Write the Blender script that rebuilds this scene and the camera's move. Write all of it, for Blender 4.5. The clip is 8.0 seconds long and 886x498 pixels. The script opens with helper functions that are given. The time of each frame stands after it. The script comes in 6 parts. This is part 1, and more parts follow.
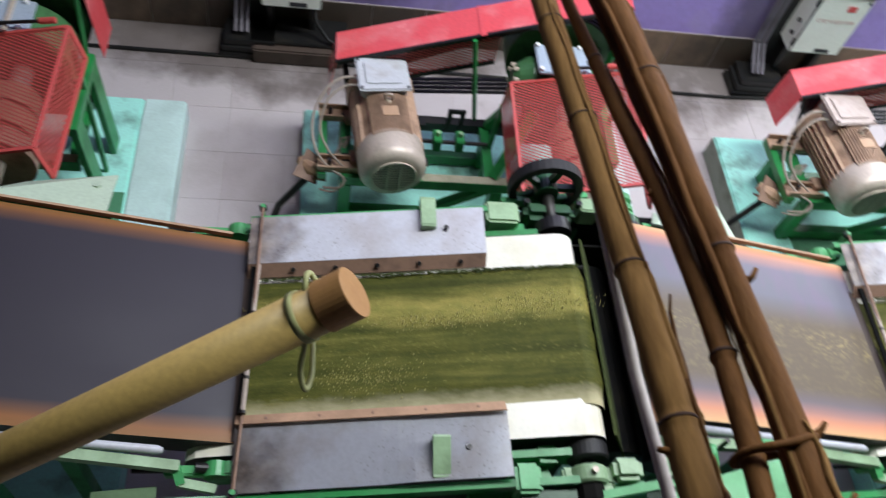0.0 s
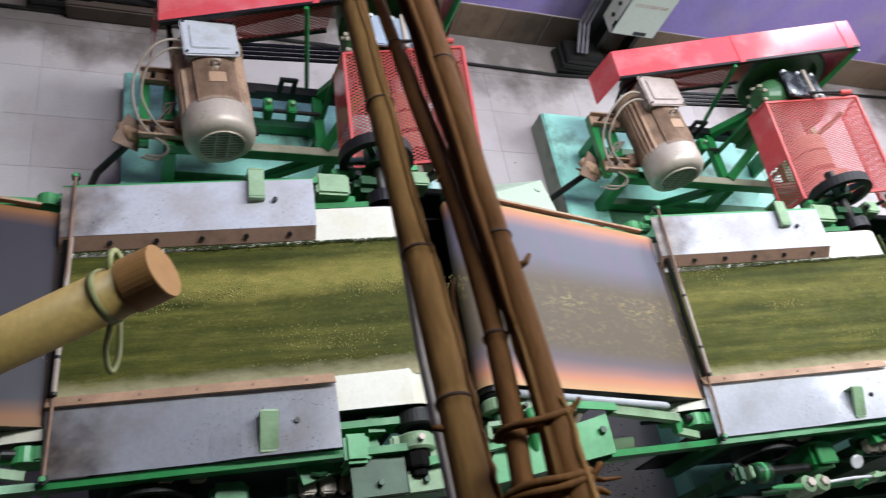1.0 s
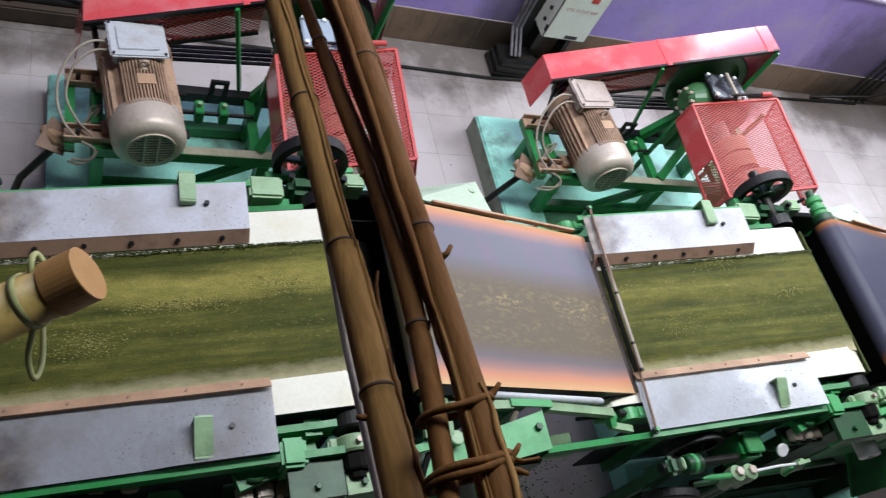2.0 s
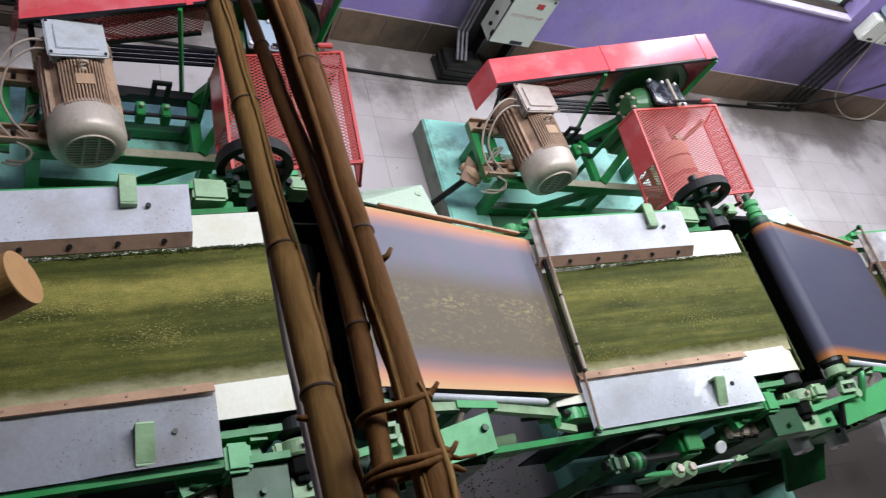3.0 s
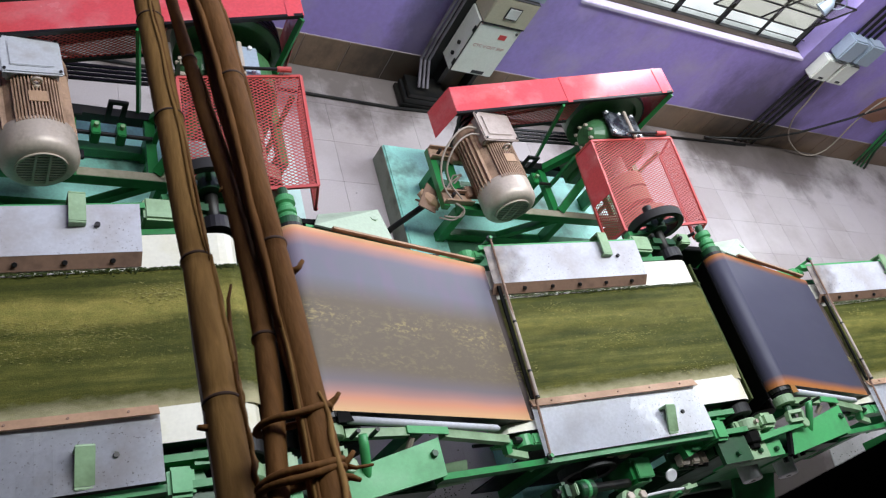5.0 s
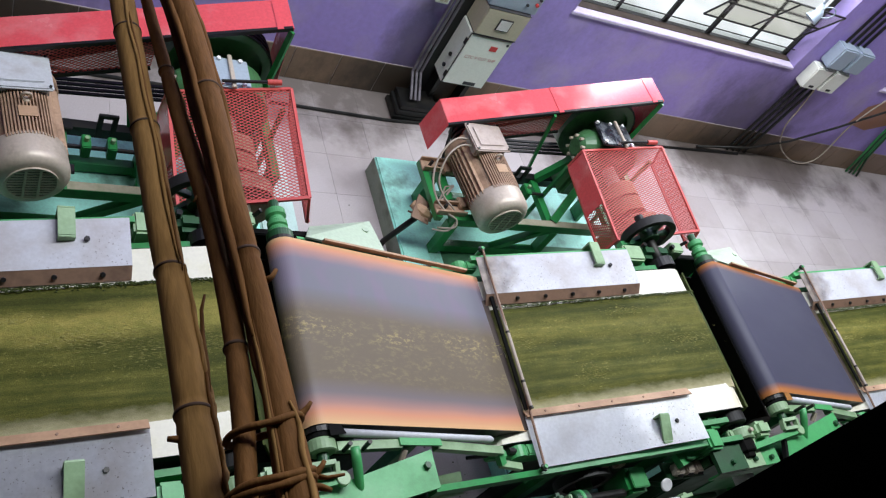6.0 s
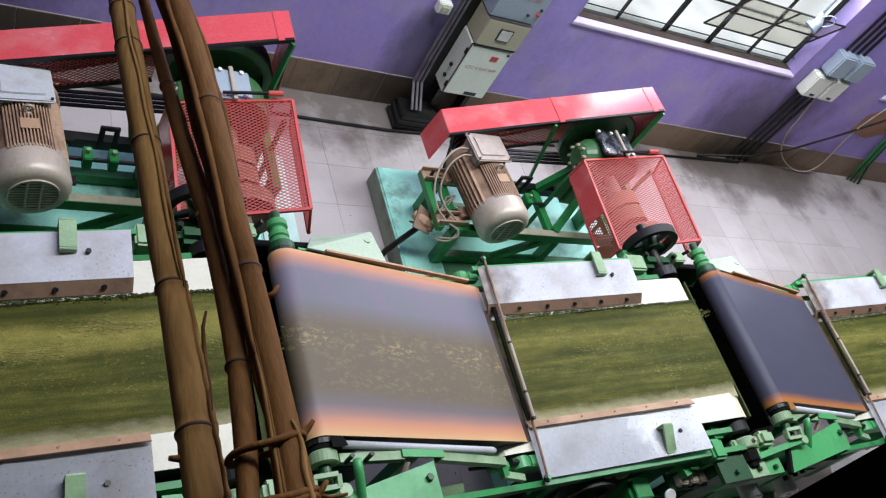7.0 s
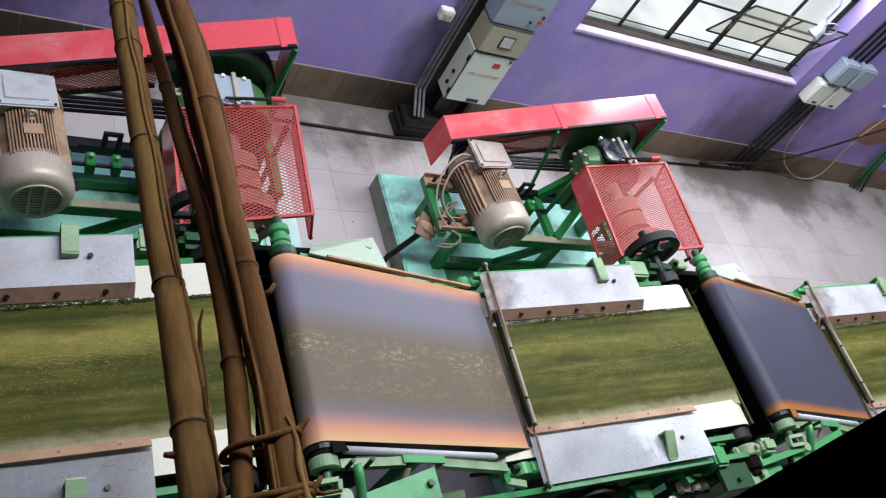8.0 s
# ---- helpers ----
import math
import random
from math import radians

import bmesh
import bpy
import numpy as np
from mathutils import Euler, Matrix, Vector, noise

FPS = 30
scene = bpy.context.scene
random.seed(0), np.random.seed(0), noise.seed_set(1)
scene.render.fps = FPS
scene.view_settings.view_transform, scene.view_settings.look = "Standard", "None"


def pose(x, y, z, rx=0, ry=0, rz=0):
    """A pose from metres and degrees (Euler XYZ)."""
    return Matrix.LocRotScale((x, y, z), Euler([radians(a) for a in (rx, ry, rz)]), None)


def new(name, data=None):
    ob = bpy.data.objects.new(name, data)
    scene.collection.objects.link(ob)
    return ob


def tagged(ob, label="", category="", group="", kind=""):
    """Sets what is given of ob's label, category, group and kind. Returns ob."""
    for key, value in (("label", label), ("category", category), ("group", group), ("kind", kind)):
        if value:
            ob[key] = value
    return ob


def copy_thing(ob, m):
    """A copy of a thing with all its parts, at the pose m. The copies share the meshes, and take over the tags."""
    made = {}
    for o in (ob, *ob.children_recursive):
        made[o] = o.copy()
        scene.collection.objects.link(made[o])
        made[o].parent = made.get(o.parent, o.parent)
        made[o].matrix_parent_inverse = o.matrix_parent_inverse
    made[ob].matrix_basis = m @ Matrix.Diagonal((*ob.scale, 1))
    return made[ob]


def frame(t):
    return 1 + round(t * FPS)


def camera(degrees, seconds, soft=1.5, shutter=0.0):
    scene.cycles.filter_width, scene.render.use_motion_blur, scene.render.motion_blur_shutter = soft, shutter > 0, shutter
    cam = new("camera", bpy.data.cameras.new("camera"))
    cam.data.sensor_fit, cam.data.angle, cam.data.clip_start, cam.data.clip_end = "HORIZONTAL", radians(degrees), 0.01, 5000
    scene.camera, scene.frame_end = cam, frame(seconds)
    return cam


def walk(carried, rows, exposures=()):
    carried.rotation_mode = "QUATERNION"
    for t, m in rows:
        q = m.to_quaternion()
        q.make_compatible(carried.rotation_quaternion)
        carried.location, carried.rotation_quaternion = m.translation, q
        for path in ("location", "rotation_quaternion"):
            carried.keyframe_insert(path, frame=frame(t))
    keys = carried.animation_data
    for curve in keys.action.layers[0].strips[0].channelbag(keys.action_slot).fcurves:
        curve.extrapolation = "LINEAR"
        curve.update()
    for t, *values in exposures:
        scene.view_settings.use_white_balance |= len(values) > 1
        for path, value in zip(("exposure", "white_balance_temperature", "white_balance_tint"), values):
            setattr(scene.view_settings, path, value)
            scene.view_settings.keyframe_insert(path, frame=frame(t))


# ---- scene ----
cam = camera(56.81, 8.0, soft=1.2, shutter=0.8)
walk(cam, [
    (0.0, pose(-0.0000, 0.0000, 4.3750, 34.038, -9.302, -3.525)),
    (0.1, pose(0.0031, 0.0019, 4.3764, 33.649, -9.821, -4.364)),
    (0.2, pose(0.0061, 0.0038, 4.3779, 33.080, -11.241, -5.361)),
    (0.3, pose(0.0092, 0.0057, 4.3793, 32.796, -12.677, -6.558)),
    (0.4, pose(0.0123, 0.0076, 4.3808, 32.643, -14.004, -7.149)),
    (0.5, pose(0.0154, 0.0095, 4.3822, 32.712, -15.359, -7.666)),
    (0.7, pose(0.0282, 0.0063, 4.3922, 32.951, -17.121, -8.634)),
    (0.8, pose(0.0346, 0.0047, 4.3972, 33.008, -17.713, -8.893)),
    (1.0, pose(0.0475, 0.0014, 4.4073, 33.373, -18.474, -9.822)),
    (1.5, pose(0.0589, -0.0161, 4.4151, 34.203, -20.208, -11.576)),
    (2.0, pose(0.0577, -0.0182, 4.4174, 34.754, -21.526, -13.096)),
    (3.5, pose(0.0589, -0.0328, 4.4406, 36.322, -25.486, -16.090)),
    (4.0, pose(0.0692, -0.0373, 4.4478, 36.871, -26.121, -15.707)),
    (4.5, pose(0.0843, -0.0490, 4.4522, 37.543, -26.722, -15.874)),
    (6.0, pose(0.1235, -0.0659, 4.4600, 39.338, -26.791, -16.985)),
    (6.5, pose(0.1233, -0.0590, 4.4600, 39.704, -26.651, -16.993)),
    (7.0, pose(0.1246, -0.0576, 4.4596, 40.041, -26.564, -17.123)),
    (7.5, pose(0.1348, -0.0613, 4.4634, 40.253, -26.572, -17.051)),
    (8.0, pose(0.1303, -0.0676, 4.4583, 40.456, -26.482, -16.877)),
], exposures=[(0.0, 0.32), (0.5, 0.27), (1.5, 0.14), (3.5, 0.05), (6.0, -0.04), (8.0, -0.04)])

# ---- world, light ----
world = bpy.data.worlds.new("sky")
scene.world = world
world.use_nodes = True
wn = world.node_tree
sky = wn.nodes.new("ShaderNodeTexSky")
sky.sky_type, sky.sun_disc = "NISHITA", False
sky.sun_elevation, sky.sun_rotation = radians(50), radians(20)
wn.nodes["Background"].inputs["Strength"].default_value = 0.15
wn.links.new(sky.outputs["Color"], wn.nodes["Background"].inputs["Color"])


def daylight(name, m, sx, sy, power, color=(0.932, 0.98, 1.012)):
    lamp = bpy.data.lights.new(name, "AREA")
    lamp.shape, lamp.size, lamp.size_y, lamp.energy, lamp.color = "RECTANGLE", sx, sy, power, color
    ob = new(name, lamp)
    ob.matrix_world = m
    return ob


WALL_Y = 4.873
# daylight in the window openings of the purple wall, and an added fill lamp in the unseen roof
daylight("window_daylight", pose(6.12, WALL_Y + 0.165, 2.7, -90, 0, 0), 2.9, 0.8, 130)
daylight("window_daylight_far", pose(10.7, WALL_Y + 0.165, 2.7, -90, 0, 0), 2.9, 0.8, 80)
daylight("roof_daylight", pose(4.3, 3.3, 6.85, 0, 0, 0), 7.6, 1.1, 590)

# ---- materials ----


def nodes_of(name):
    m = bpy.data.materials.new(name)
    m.use_nodes = True
    return m, m.node_tree, m.node_tree.nodes["Principled BSDF"]


def ramp(nt, fac, stops):
    r = nt.nodes.new("ShaderNodeValToRGB")
    els = r.color_ramp.elements
    while len(els) < len(stops):
        els.new(0.5)
    for e, (p, c) in zip(els, stops):
        e.position, e.color = p, (*c, 1)
    nt.links.new(fac, r.inputs["Fac"])
    return r.outputs["Color"]


def noise_tex(nt, scale, detail=4, stretch=(1, 1, 1), rough=0.55):
    tc = nt.nodes.new("ShaderNodeTexCoord")
    mp = nt.nodes.new("ShaderNodeMapping")
    mp.inputs["Scale"].default_value = stretch
    n = nt.nodes.new("ShaderNodeTexNoise")
    n.inputs["Scale"].default_value, n.inputs["Detail"].default_value, n.inputs["Roughness"].default_value = scale, detail, rough
    nt.links.new(tc.outputs["Object"], mp.inputs["Vector"])
    nt.links.new(mp.outputs["Vector"], n.inputs["Vector"])
    return n.outputs["Fac"]


def blend(nt, fac, a, b, kind="MIX"):
    x = nt.nodes.new("ShaderNodeMix")
    x.data_type, x.blend_type = "RGBA", kind
    for sock, v in ((x.inputs[0], fac), (x.inputs[6], a), (x.inputs[7], b)):
        if isinstance(v, (int, float)):
            sock.default_value = v
        elif isinstance(v, tuple):
            sock.default_value = (*v, 1)
        else:
            nt.links.new(v, sock)
    return x.outputs[2]


def bump(nt, bsdf, height, strength, dist=0.004):
    b = nt.nodes.new("ShaderNodeBump")
    b.inputs["Strength"].default_value, b.inputs["Distance"].default_value = strength, dist
    nt.links.new(height, b.inputs["Height"])
    nt.links.new(b.outputs["Normal"], bsdf.inputs["Normal"])


def surface(name, color, rough=0.5, metal=0.0, dirt=(0.12, 0.09, 0.06), dirt_amount=0.35, scale=3.0, vary=0.07, grain=60, bumpy=0.1, stretch=(1, 1, 1), coat=0.0):
    """A worn surface: two scales of tint, dirt in patches, fine relief."""
    m, nt, b = nodes_of(name)
    big, small = noise_tex(nt, scale, 5, stretch), noise_tex(nt, grain, 3, stretch)
    lo = tuple(c * (1 - vary) for c in color)
    hi = tuple(min(1, c * (1 + vary)) for c in color)
    base = ramp(nt, small, [(0.3, lo), (0.7, hi)])
    patch = ramp(nt, big, [(0.5, (0, 0, 0)), (0.78, (dirt_amount,) * 3)])
    out = blend(nt, patch, base, dirt)
    nt.links.new(out, b.inputs["Base Color"])
    rr = ramp(nt, big, [(0.3, (max(0.04, rough - 0.08),) * 3), (0.8, (min(1, rough + 0.15),) * 3)])
    nt.links.new(rr, b.inputs["Roughness"])
    b.inputs["Metallic"].default_value = metal
    b.inputs["Coat Weight"].default_value, b.inputs["Coat Roughness"].default_value = coat, 0.14
    bump(nt, b, small, bumpy)
    return m


def speckle(m, amount, color):
    """Small dark flecks of dried tea splashed on a surface."""
    nt = m.node_tree
    bs = nt.nodes["Principled BSDF"]
    old = bs.inputs["Base Color"].links[0].from_socket
    fl = ramp(nt, noise_tex(nt, 95, 2, (1, 1, 1), 0.4), [(0.66, (0, 0, 0)), (0.7, (amount,) * 3)])
    where = ramp(nt, noise_tex(nt, 2.2, 3), [(0.5, (0, 0, 0)), (0.62, (1, 1, 1))])
    nt.links.new(blend(nt, blend(nt, 1.0, fl, where, "MULTIPLY"), old, color), bs.inputs["Base Color"])


# the pink patches put the guard's washed sheen into the colour
RED = surface("red_paint", (0.8, 0.1, 0.11), 0.2, dirt=(0.85, 0.36, 0.36), dirt_amount=0.7, bumpy=0.05, coat=0.7)
RED_MESH = surface("red_mesh_paint", (0.56, 0.085, 0.075), 0.4, dirt=(0.4, 0.16, 0.13), dirt_amount=0.4)
GREEN = surface("green_paint", (0.022, 0.24, 0.06), 0.36, dirt=(0.01, 0.03, 0.01), dirt_amount=0.7, scale=6)
WORN_GREEN = surface("worn_green_paint", (0.055, 0.16, 0.06), 0.38, dirt=(0.012, 0.02, 0.012), dirt_amount=0.95, scale=9)
OILY = surface("oily_green_paint", (0.012, 0.075, 0.024), 0.4, dirt=(0.01, 0.012, 0.008), dirt_amount=0.9, scale=7)
PALE_GREEN = surface("pale_green_paint", (0.3, 0.46, 0.26), 0.45, dirt=(0.07, 0.11, 0.04), dirt_amount=0.65, scale=4)
CHALKY_GREEN = surface("chalky_pale_green", (0.46, 0.57, 0.43), 0.5, dirt=(0.2, 0.26, 0.18), dirt_amount=0.6, scale=6)
speckle(CHALKY_GREEN, 0.5, (0.08, 0.07, 0.04))
MID_GREEN = surface("mid_green_paint", (0.07, 0.36, 0.12), 0.42, dirt=(0.04, 0.1, 0.04), dirt_amount=0.55, scale=5)
TURQ = surface("turquoise_floor_paint", (0.4, 0.86, 0.74), 0.42, dirt=(0.06, 0.09, 0.05), dirt_amount=0.95, scale=4.5, vary=0.08)
APRON = surface("dirty_green_strip", (0.07, 0.23, 0.12), 0.5, dirt=(0.03, 0.06, 0.035), dirt_amount=0.95, scale=5)
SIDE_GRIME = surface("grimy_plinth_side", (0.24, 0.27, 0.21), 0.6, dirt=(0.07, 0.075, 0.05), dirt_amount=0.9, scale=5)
TURQ_WHITE = surface("faded_turquoise_paint", (0.56, 0.74, 0.7), 0.5, dirt=(0.3, 0.42, 0.38), dirt_amount=0.5, scale=3)
STEEL = surface("galvanised_sheet", (0.56, 0.57, 0.62), 0.45, 0.25, dirt=(0.3, 0.22, 0.16), dirt_amount=0.55, scale=4, vary=0.06, bumpy=0.03)


speckle(STEEL, 0.6, (0.07, 0.05, 0.03))


def grimed(m, amount, scale, color, stretch=(1, 1, 1)):
    """Smoky smudges rubbed over a surface in large ragged patches."""
    nt = m.node_tree
    bs = nt.nodes["Principled BSDF"]
    old = bs.inputs["Base Color"].links[0].from_socket
    f = ramp(nt, noise_tex(nt, scale, 8, stretch, 0.68), [(0.5, (0, 0, 0)), (0.72, (amount,) * 3)])
    nt.links.new(blend(nt, f, old, color), bs.inputs["Base Color"])



def stained_steel():
    """The same sheet where rust and old tea have run over its tail end."""
    m = STEEL.copy()
    m.name = "rust_stained_sheet"
    nt = m.node_tree
    bs = nt.nodes["Principled BSDF"]
    old = bs.inputs["Base Color"].links[0].from_socket
    tc, sep = nt.nodes.new("ShaderNodeTexCoord"), nt.nodes.new("ShaderNodeSeparateXYZ")
    nt.links.new(tc.outputs["Object"], sep.inputs[0])
    mad = nt.nodes.new("ShaderNodeMath")
    mad.operation = "MULTIPLY_ADD"
    nt.links.new(noise_tex(nt, 6, 6), mad.inputs[0])
    mad.inputs[1].default_value = 0.55
    nt.links.new(sep.outputs["X"], mad.inputs[2])
    fac = ramp(nt, mad.outputs[0], [(0.02, (0.9,) * 3), (0.16, (0.6,) * 3), (0.3, (0, 0, 0))])
    rust = ramp(nt, noise_tex(nt, 14, 5), [(0.35, (0.07, 0.04, 0.025)), (0.65, (0.3, 0.24, 0.19))])
    nt.links.new(blend(nt, fac, old, rust), bs.inputs["Base Color"])
    return m


STAINED_STEEL = stained_steel()
sb = STAINED_STEEL.node_tree.nodes["Principled BSDF"]
sb.inputs["Metallic"].default_value, sb.inputs["Specular IOR Level"].default_value = 0.1, 0.3
NEAR_STEEL = surface("scuffed_bright_sheet", (0.82, 0.84, 0.9), 0.4, 0.0, dirt=(0.5, 0.47, 0.46), dirt_amount=0.5, scale=4, vary=0.06, bumpy=0.02)
speckle(NEAR_STEEL, 0.6, (0.07, 0.05, 0.03))
for m in (NEAR_STEEL, STAINED_STEEL):
    q = m.node_tree.nodes["Principled BSDF"].inputs
    q["Coat Weight"].default_value, q["Coat Roughness"].default_value, q["Coat IOR"].default_value = 0.5, 0.16, 1.6
    q["Metallic"].default_value = 0.0
CHROME = surface("polished_steel", (0.88, 0.88, 0.9), 0.25, 0.05, dirt_amount=0.1, vary=0.04, bumpy=0.02)
DARK_STEEL = surface("oily_dark_steel", (0.014, 0.014, 0.014), 0.4, 0.3, dirt=(0.05, 0.04, 0.025), dirt_amount=0.5, scale=8)
BLACK = surface("black_rubber", (0.008, 0.008, 0.008), 0.6, dirt=(0.04, 0.035, 0.03), dirt_amount=0.4)
# the bar gets no light: that darkness is put into the colour
UNLIT_BLACK = surface("unlit_black", (0.0004, 0.0004, 0.0004), 1.0, dirt_amount=0.0, bumpy=0.0)
UNLIT_BLACK.node_tree.nodes["Principled BSDF"].inputs["Specular IOR Level"].default_value = 0.0
OILED_PLATE = surface("oiled_black_plate", (0.03, 0.035, 0.045), 0.22, 0.3, dirt=(0.35, 0.38, 0.4), dirt_amount=0.6, scale=14)
CREAM = surface("cream_conveyor_belt", (0.78, 0.76, 0.64), 0.4, dirt=(0.6, 0.55, 0.25), dirt_amount=0.5, scale=4, vary=0.04, bumpy=0.02)
DARK_BROWN = surface("dark_brown_grime_and_gap", (0.06, 0.04, 0.03), 0.7, dirt=(0.02, 0.015, 0.012), dirt_amount=0.8, scale=6)
SETTLED_DUST = surface("settled_tea_dust", (0.36, 0.33, 0.24), 0.9, dirt=(0.16, 0.2, 0.11), dirt_amount=0.6, scale=9)
TAN = surface("tan_wood_strip", (0.45, 0.28, 0.17), 0.6, dirt=(0.16, 0.09, 0.05), dirt_amount=0.6, scale=6)
RUST = surface("brown_rusty_lip", (0.25, 0.15, 0.1), 0.6, 0.1, dirt=(0.07, 0.04, 0.03), dirt_amount=0.85, scale=7)
MOTOR = surface("dusty_tan_motor_paint", (0.46, 0.3, 0.2), 0.55, dirt=(0.16, 0.09, 0.05), dirt_amount=0.6, scale=9, vary=0.1)
COWL = surface("dusty_silver_paint", (0.56, 0.48, 0.4), 0.42, 0.15, dirt=(0.36, 0.23, 0.13), dirt_amount=0.75, scale=5)
grimed(MOTOR, 0.7, 7, (0.1, 0.06, 0.035))
grimed(COWL, 0.6, 6, (0.2, 0.14, 0.09))
GREYBOX = surface("grey_enamel", (0.52, 0.54, 0.57), 0.4, dirt=(0.3, 0.24, 0.2), dirt_amount=0.5, scale=9)
BLUEGREY = surface("blue_grey_enamel", (0.36, 0.43, 0.52), 0.4, dirt=(0.3, 0.3, 0.3), dirt_amount=0.3)
DUSTY_BOX = surface("tan_dusted_enamel", (0.44, 0.36, 0.32), 0.55, dirt=(0.24, 0.16, 0.12), dirt_amount=0.6, scale=8)
PANEL = surface("white_panel_enamel", (0.82, 0.83, 0.76), 0.4, dirt=(0.4, 0.36, 0.28), dirt_amount=0.25, vary=0.04)
BEIGE = surface("beige_panel_enamel", (0.5, 0.45, 0.33), 0.45, dirt=(0.3, 0.26, 0.2), dirt_amount=0.3, vary=0.06)
PURPLE = surface("purple_wall_paint", (0.38, 0.28, 0.7), 0.5, dirt=(0.5, 0.41, 0.58), dirt_amount=0.75, scale=1.9, vary=0.06, grain=25, bumpy=0.12)
LILAC = surface("lilac_reveal_paint", (0.36, 0.28, 0.6), 0.55, dirt=(0.4, 0.36, 0.55), dirt_amount=0.4, vary=0.05)
# paler copy of the lilac: window light on the sill put into the colour
SILL = surface("lit_lilac_sill_paint", (0.64, 0.56, 0.74), 0.55, dirt=(0.4, 0.33, 0.5), dirt_amount=0.6, scale=5)
grimed(PURPLE, 0.35, 1.3, (0.1, 0.075, 0.16), (1, 1, 0.6))


def dark_patch(m, spots, color):
    """Ragged dark patches, conduit stains and painted shade alike: each (x, z), (half width, half height), amount."""
    nt = m.node_tree
    bs = nt.nodes["Principled BSDF"]
    geo, rag = nt.nodes.new("ShaderNodeNewGeometry"), noise_tex(nt, 2.6, 7, (1, 1, 0.6), 0.66)
    for (cx, cz), (rx, rz), amount in spots:
        sub, mul, ln, mad = (nt.nodes.new("ShaderNodeVectorMath"), nt.nodes.new("ShaderNodeVectorMath"), nt.nodes.new("ShaderNodeVectorMath"), nt.nodes.new("ShaderNodeMath"))
        sub.operation, mul.operation, ln.operation, mad.operation = "SUBTRACT", "MULTIPLY", "LENGTH", "MULTIPLY_ADD"
        sub.inputs[1].default_value, mul.inputs[1].default_value = (cx, 0, cz), (1 / rx, 0, 1 / rz)
        nt.links.new(geo.outputs["Position"], sub.inputs[0])
        nt.links.new(sub.outputs[0], mul.inputs[0])
        nt.links.new(mul.outputs[0], ln.inputs[0])
        nt.links.new(rag, mad.inputs[0])
        mad.inputs[1].default_value = 1.6
        nt.links.new(ln.outputs["Value"], mad.inputs[2])
        f = ramp(nt, mad.outputs[0], [(0.0, (amount,) * 3), (1.0, (0, 0, 0))])
        f.node.color_ramp.elements[0].position, f.node.color_ramp.elements[1].position = 0.62, 0.98
        half = nt.nodes.new("ShaderNodeMath")
        half.operation = "MULTIPLY"
        nt.links.new(mad.outputs[0], half.inputs[0])
        half.inputs[1].default_value = 0.5
        nt.links.new(half.outputs[0], f.node.inputs["Fac"])
        old = bs.inputs["Base Color"].links[0].from_socket
        nt.links.new(blend(nt, f, old, color), bs.inputs["Base Color"])


DADO = surface("brown_dado_tile", (0.25, 0.165, 0.11), 0.4, dirt=(0.07, 0.05, 0.035), dirt_amount=0.9, scale=2)
# besides stains at conduits, shade on the left wall and dado is painted in
dark_patch(PURPLE, (((7.75, 0.4), (0.9, 1.0), 0.75), ((3.42, 0.5), (0.3, 0.8), 0.7), ((-0.2, 0.7), (1.2, 0.7), 0.8)), (0.05, 0.04, 0.045))
dark_patch(DADO, (((7.95, 0.15), (0.9, 0.5), 0.85), ((3.5, 0.15), (0.8, 0.5), 0.85), ((0.2, 0.1), (2.2, 0.5), 0.85)), (0.03, 0.024, 0.02))
PLASTER = surface("grey_plaster", (0.08, 0.078, 0.075), 0.8, dirt=(0.4, 0.38, 0.36), dirt_amount=0.4, scale=1)
ROOF = surface("dark_sheet_roof", (0.1, 0.095, 0.09), 0.8, scale=1)
CABLE = surface("grey_cable", (0.42, 0.35, 0.29), 0.6, dirt_amount=0.4)
CONDUIT_GREY = surface("sooty_grey_conduit", (0.16, 0.145, 0.17), 0.5, dirt=(0.04, 0.035, 0.035), dirt_amount=0.8, scale=5)
WHITE_INK = surface("white_ink", (0.7, 0.7, 0.68), 0.6)
DARK_INK = surface("dark_ink", (0.03, 0.03, 0.035), 0.6)
FADED_INK = surface("faded_red_ink", (0.5, 0.24, 0.22), 0.6)
RED_INK = surface("red_ink", (0.6, 0.05, 0.05), 0.5)


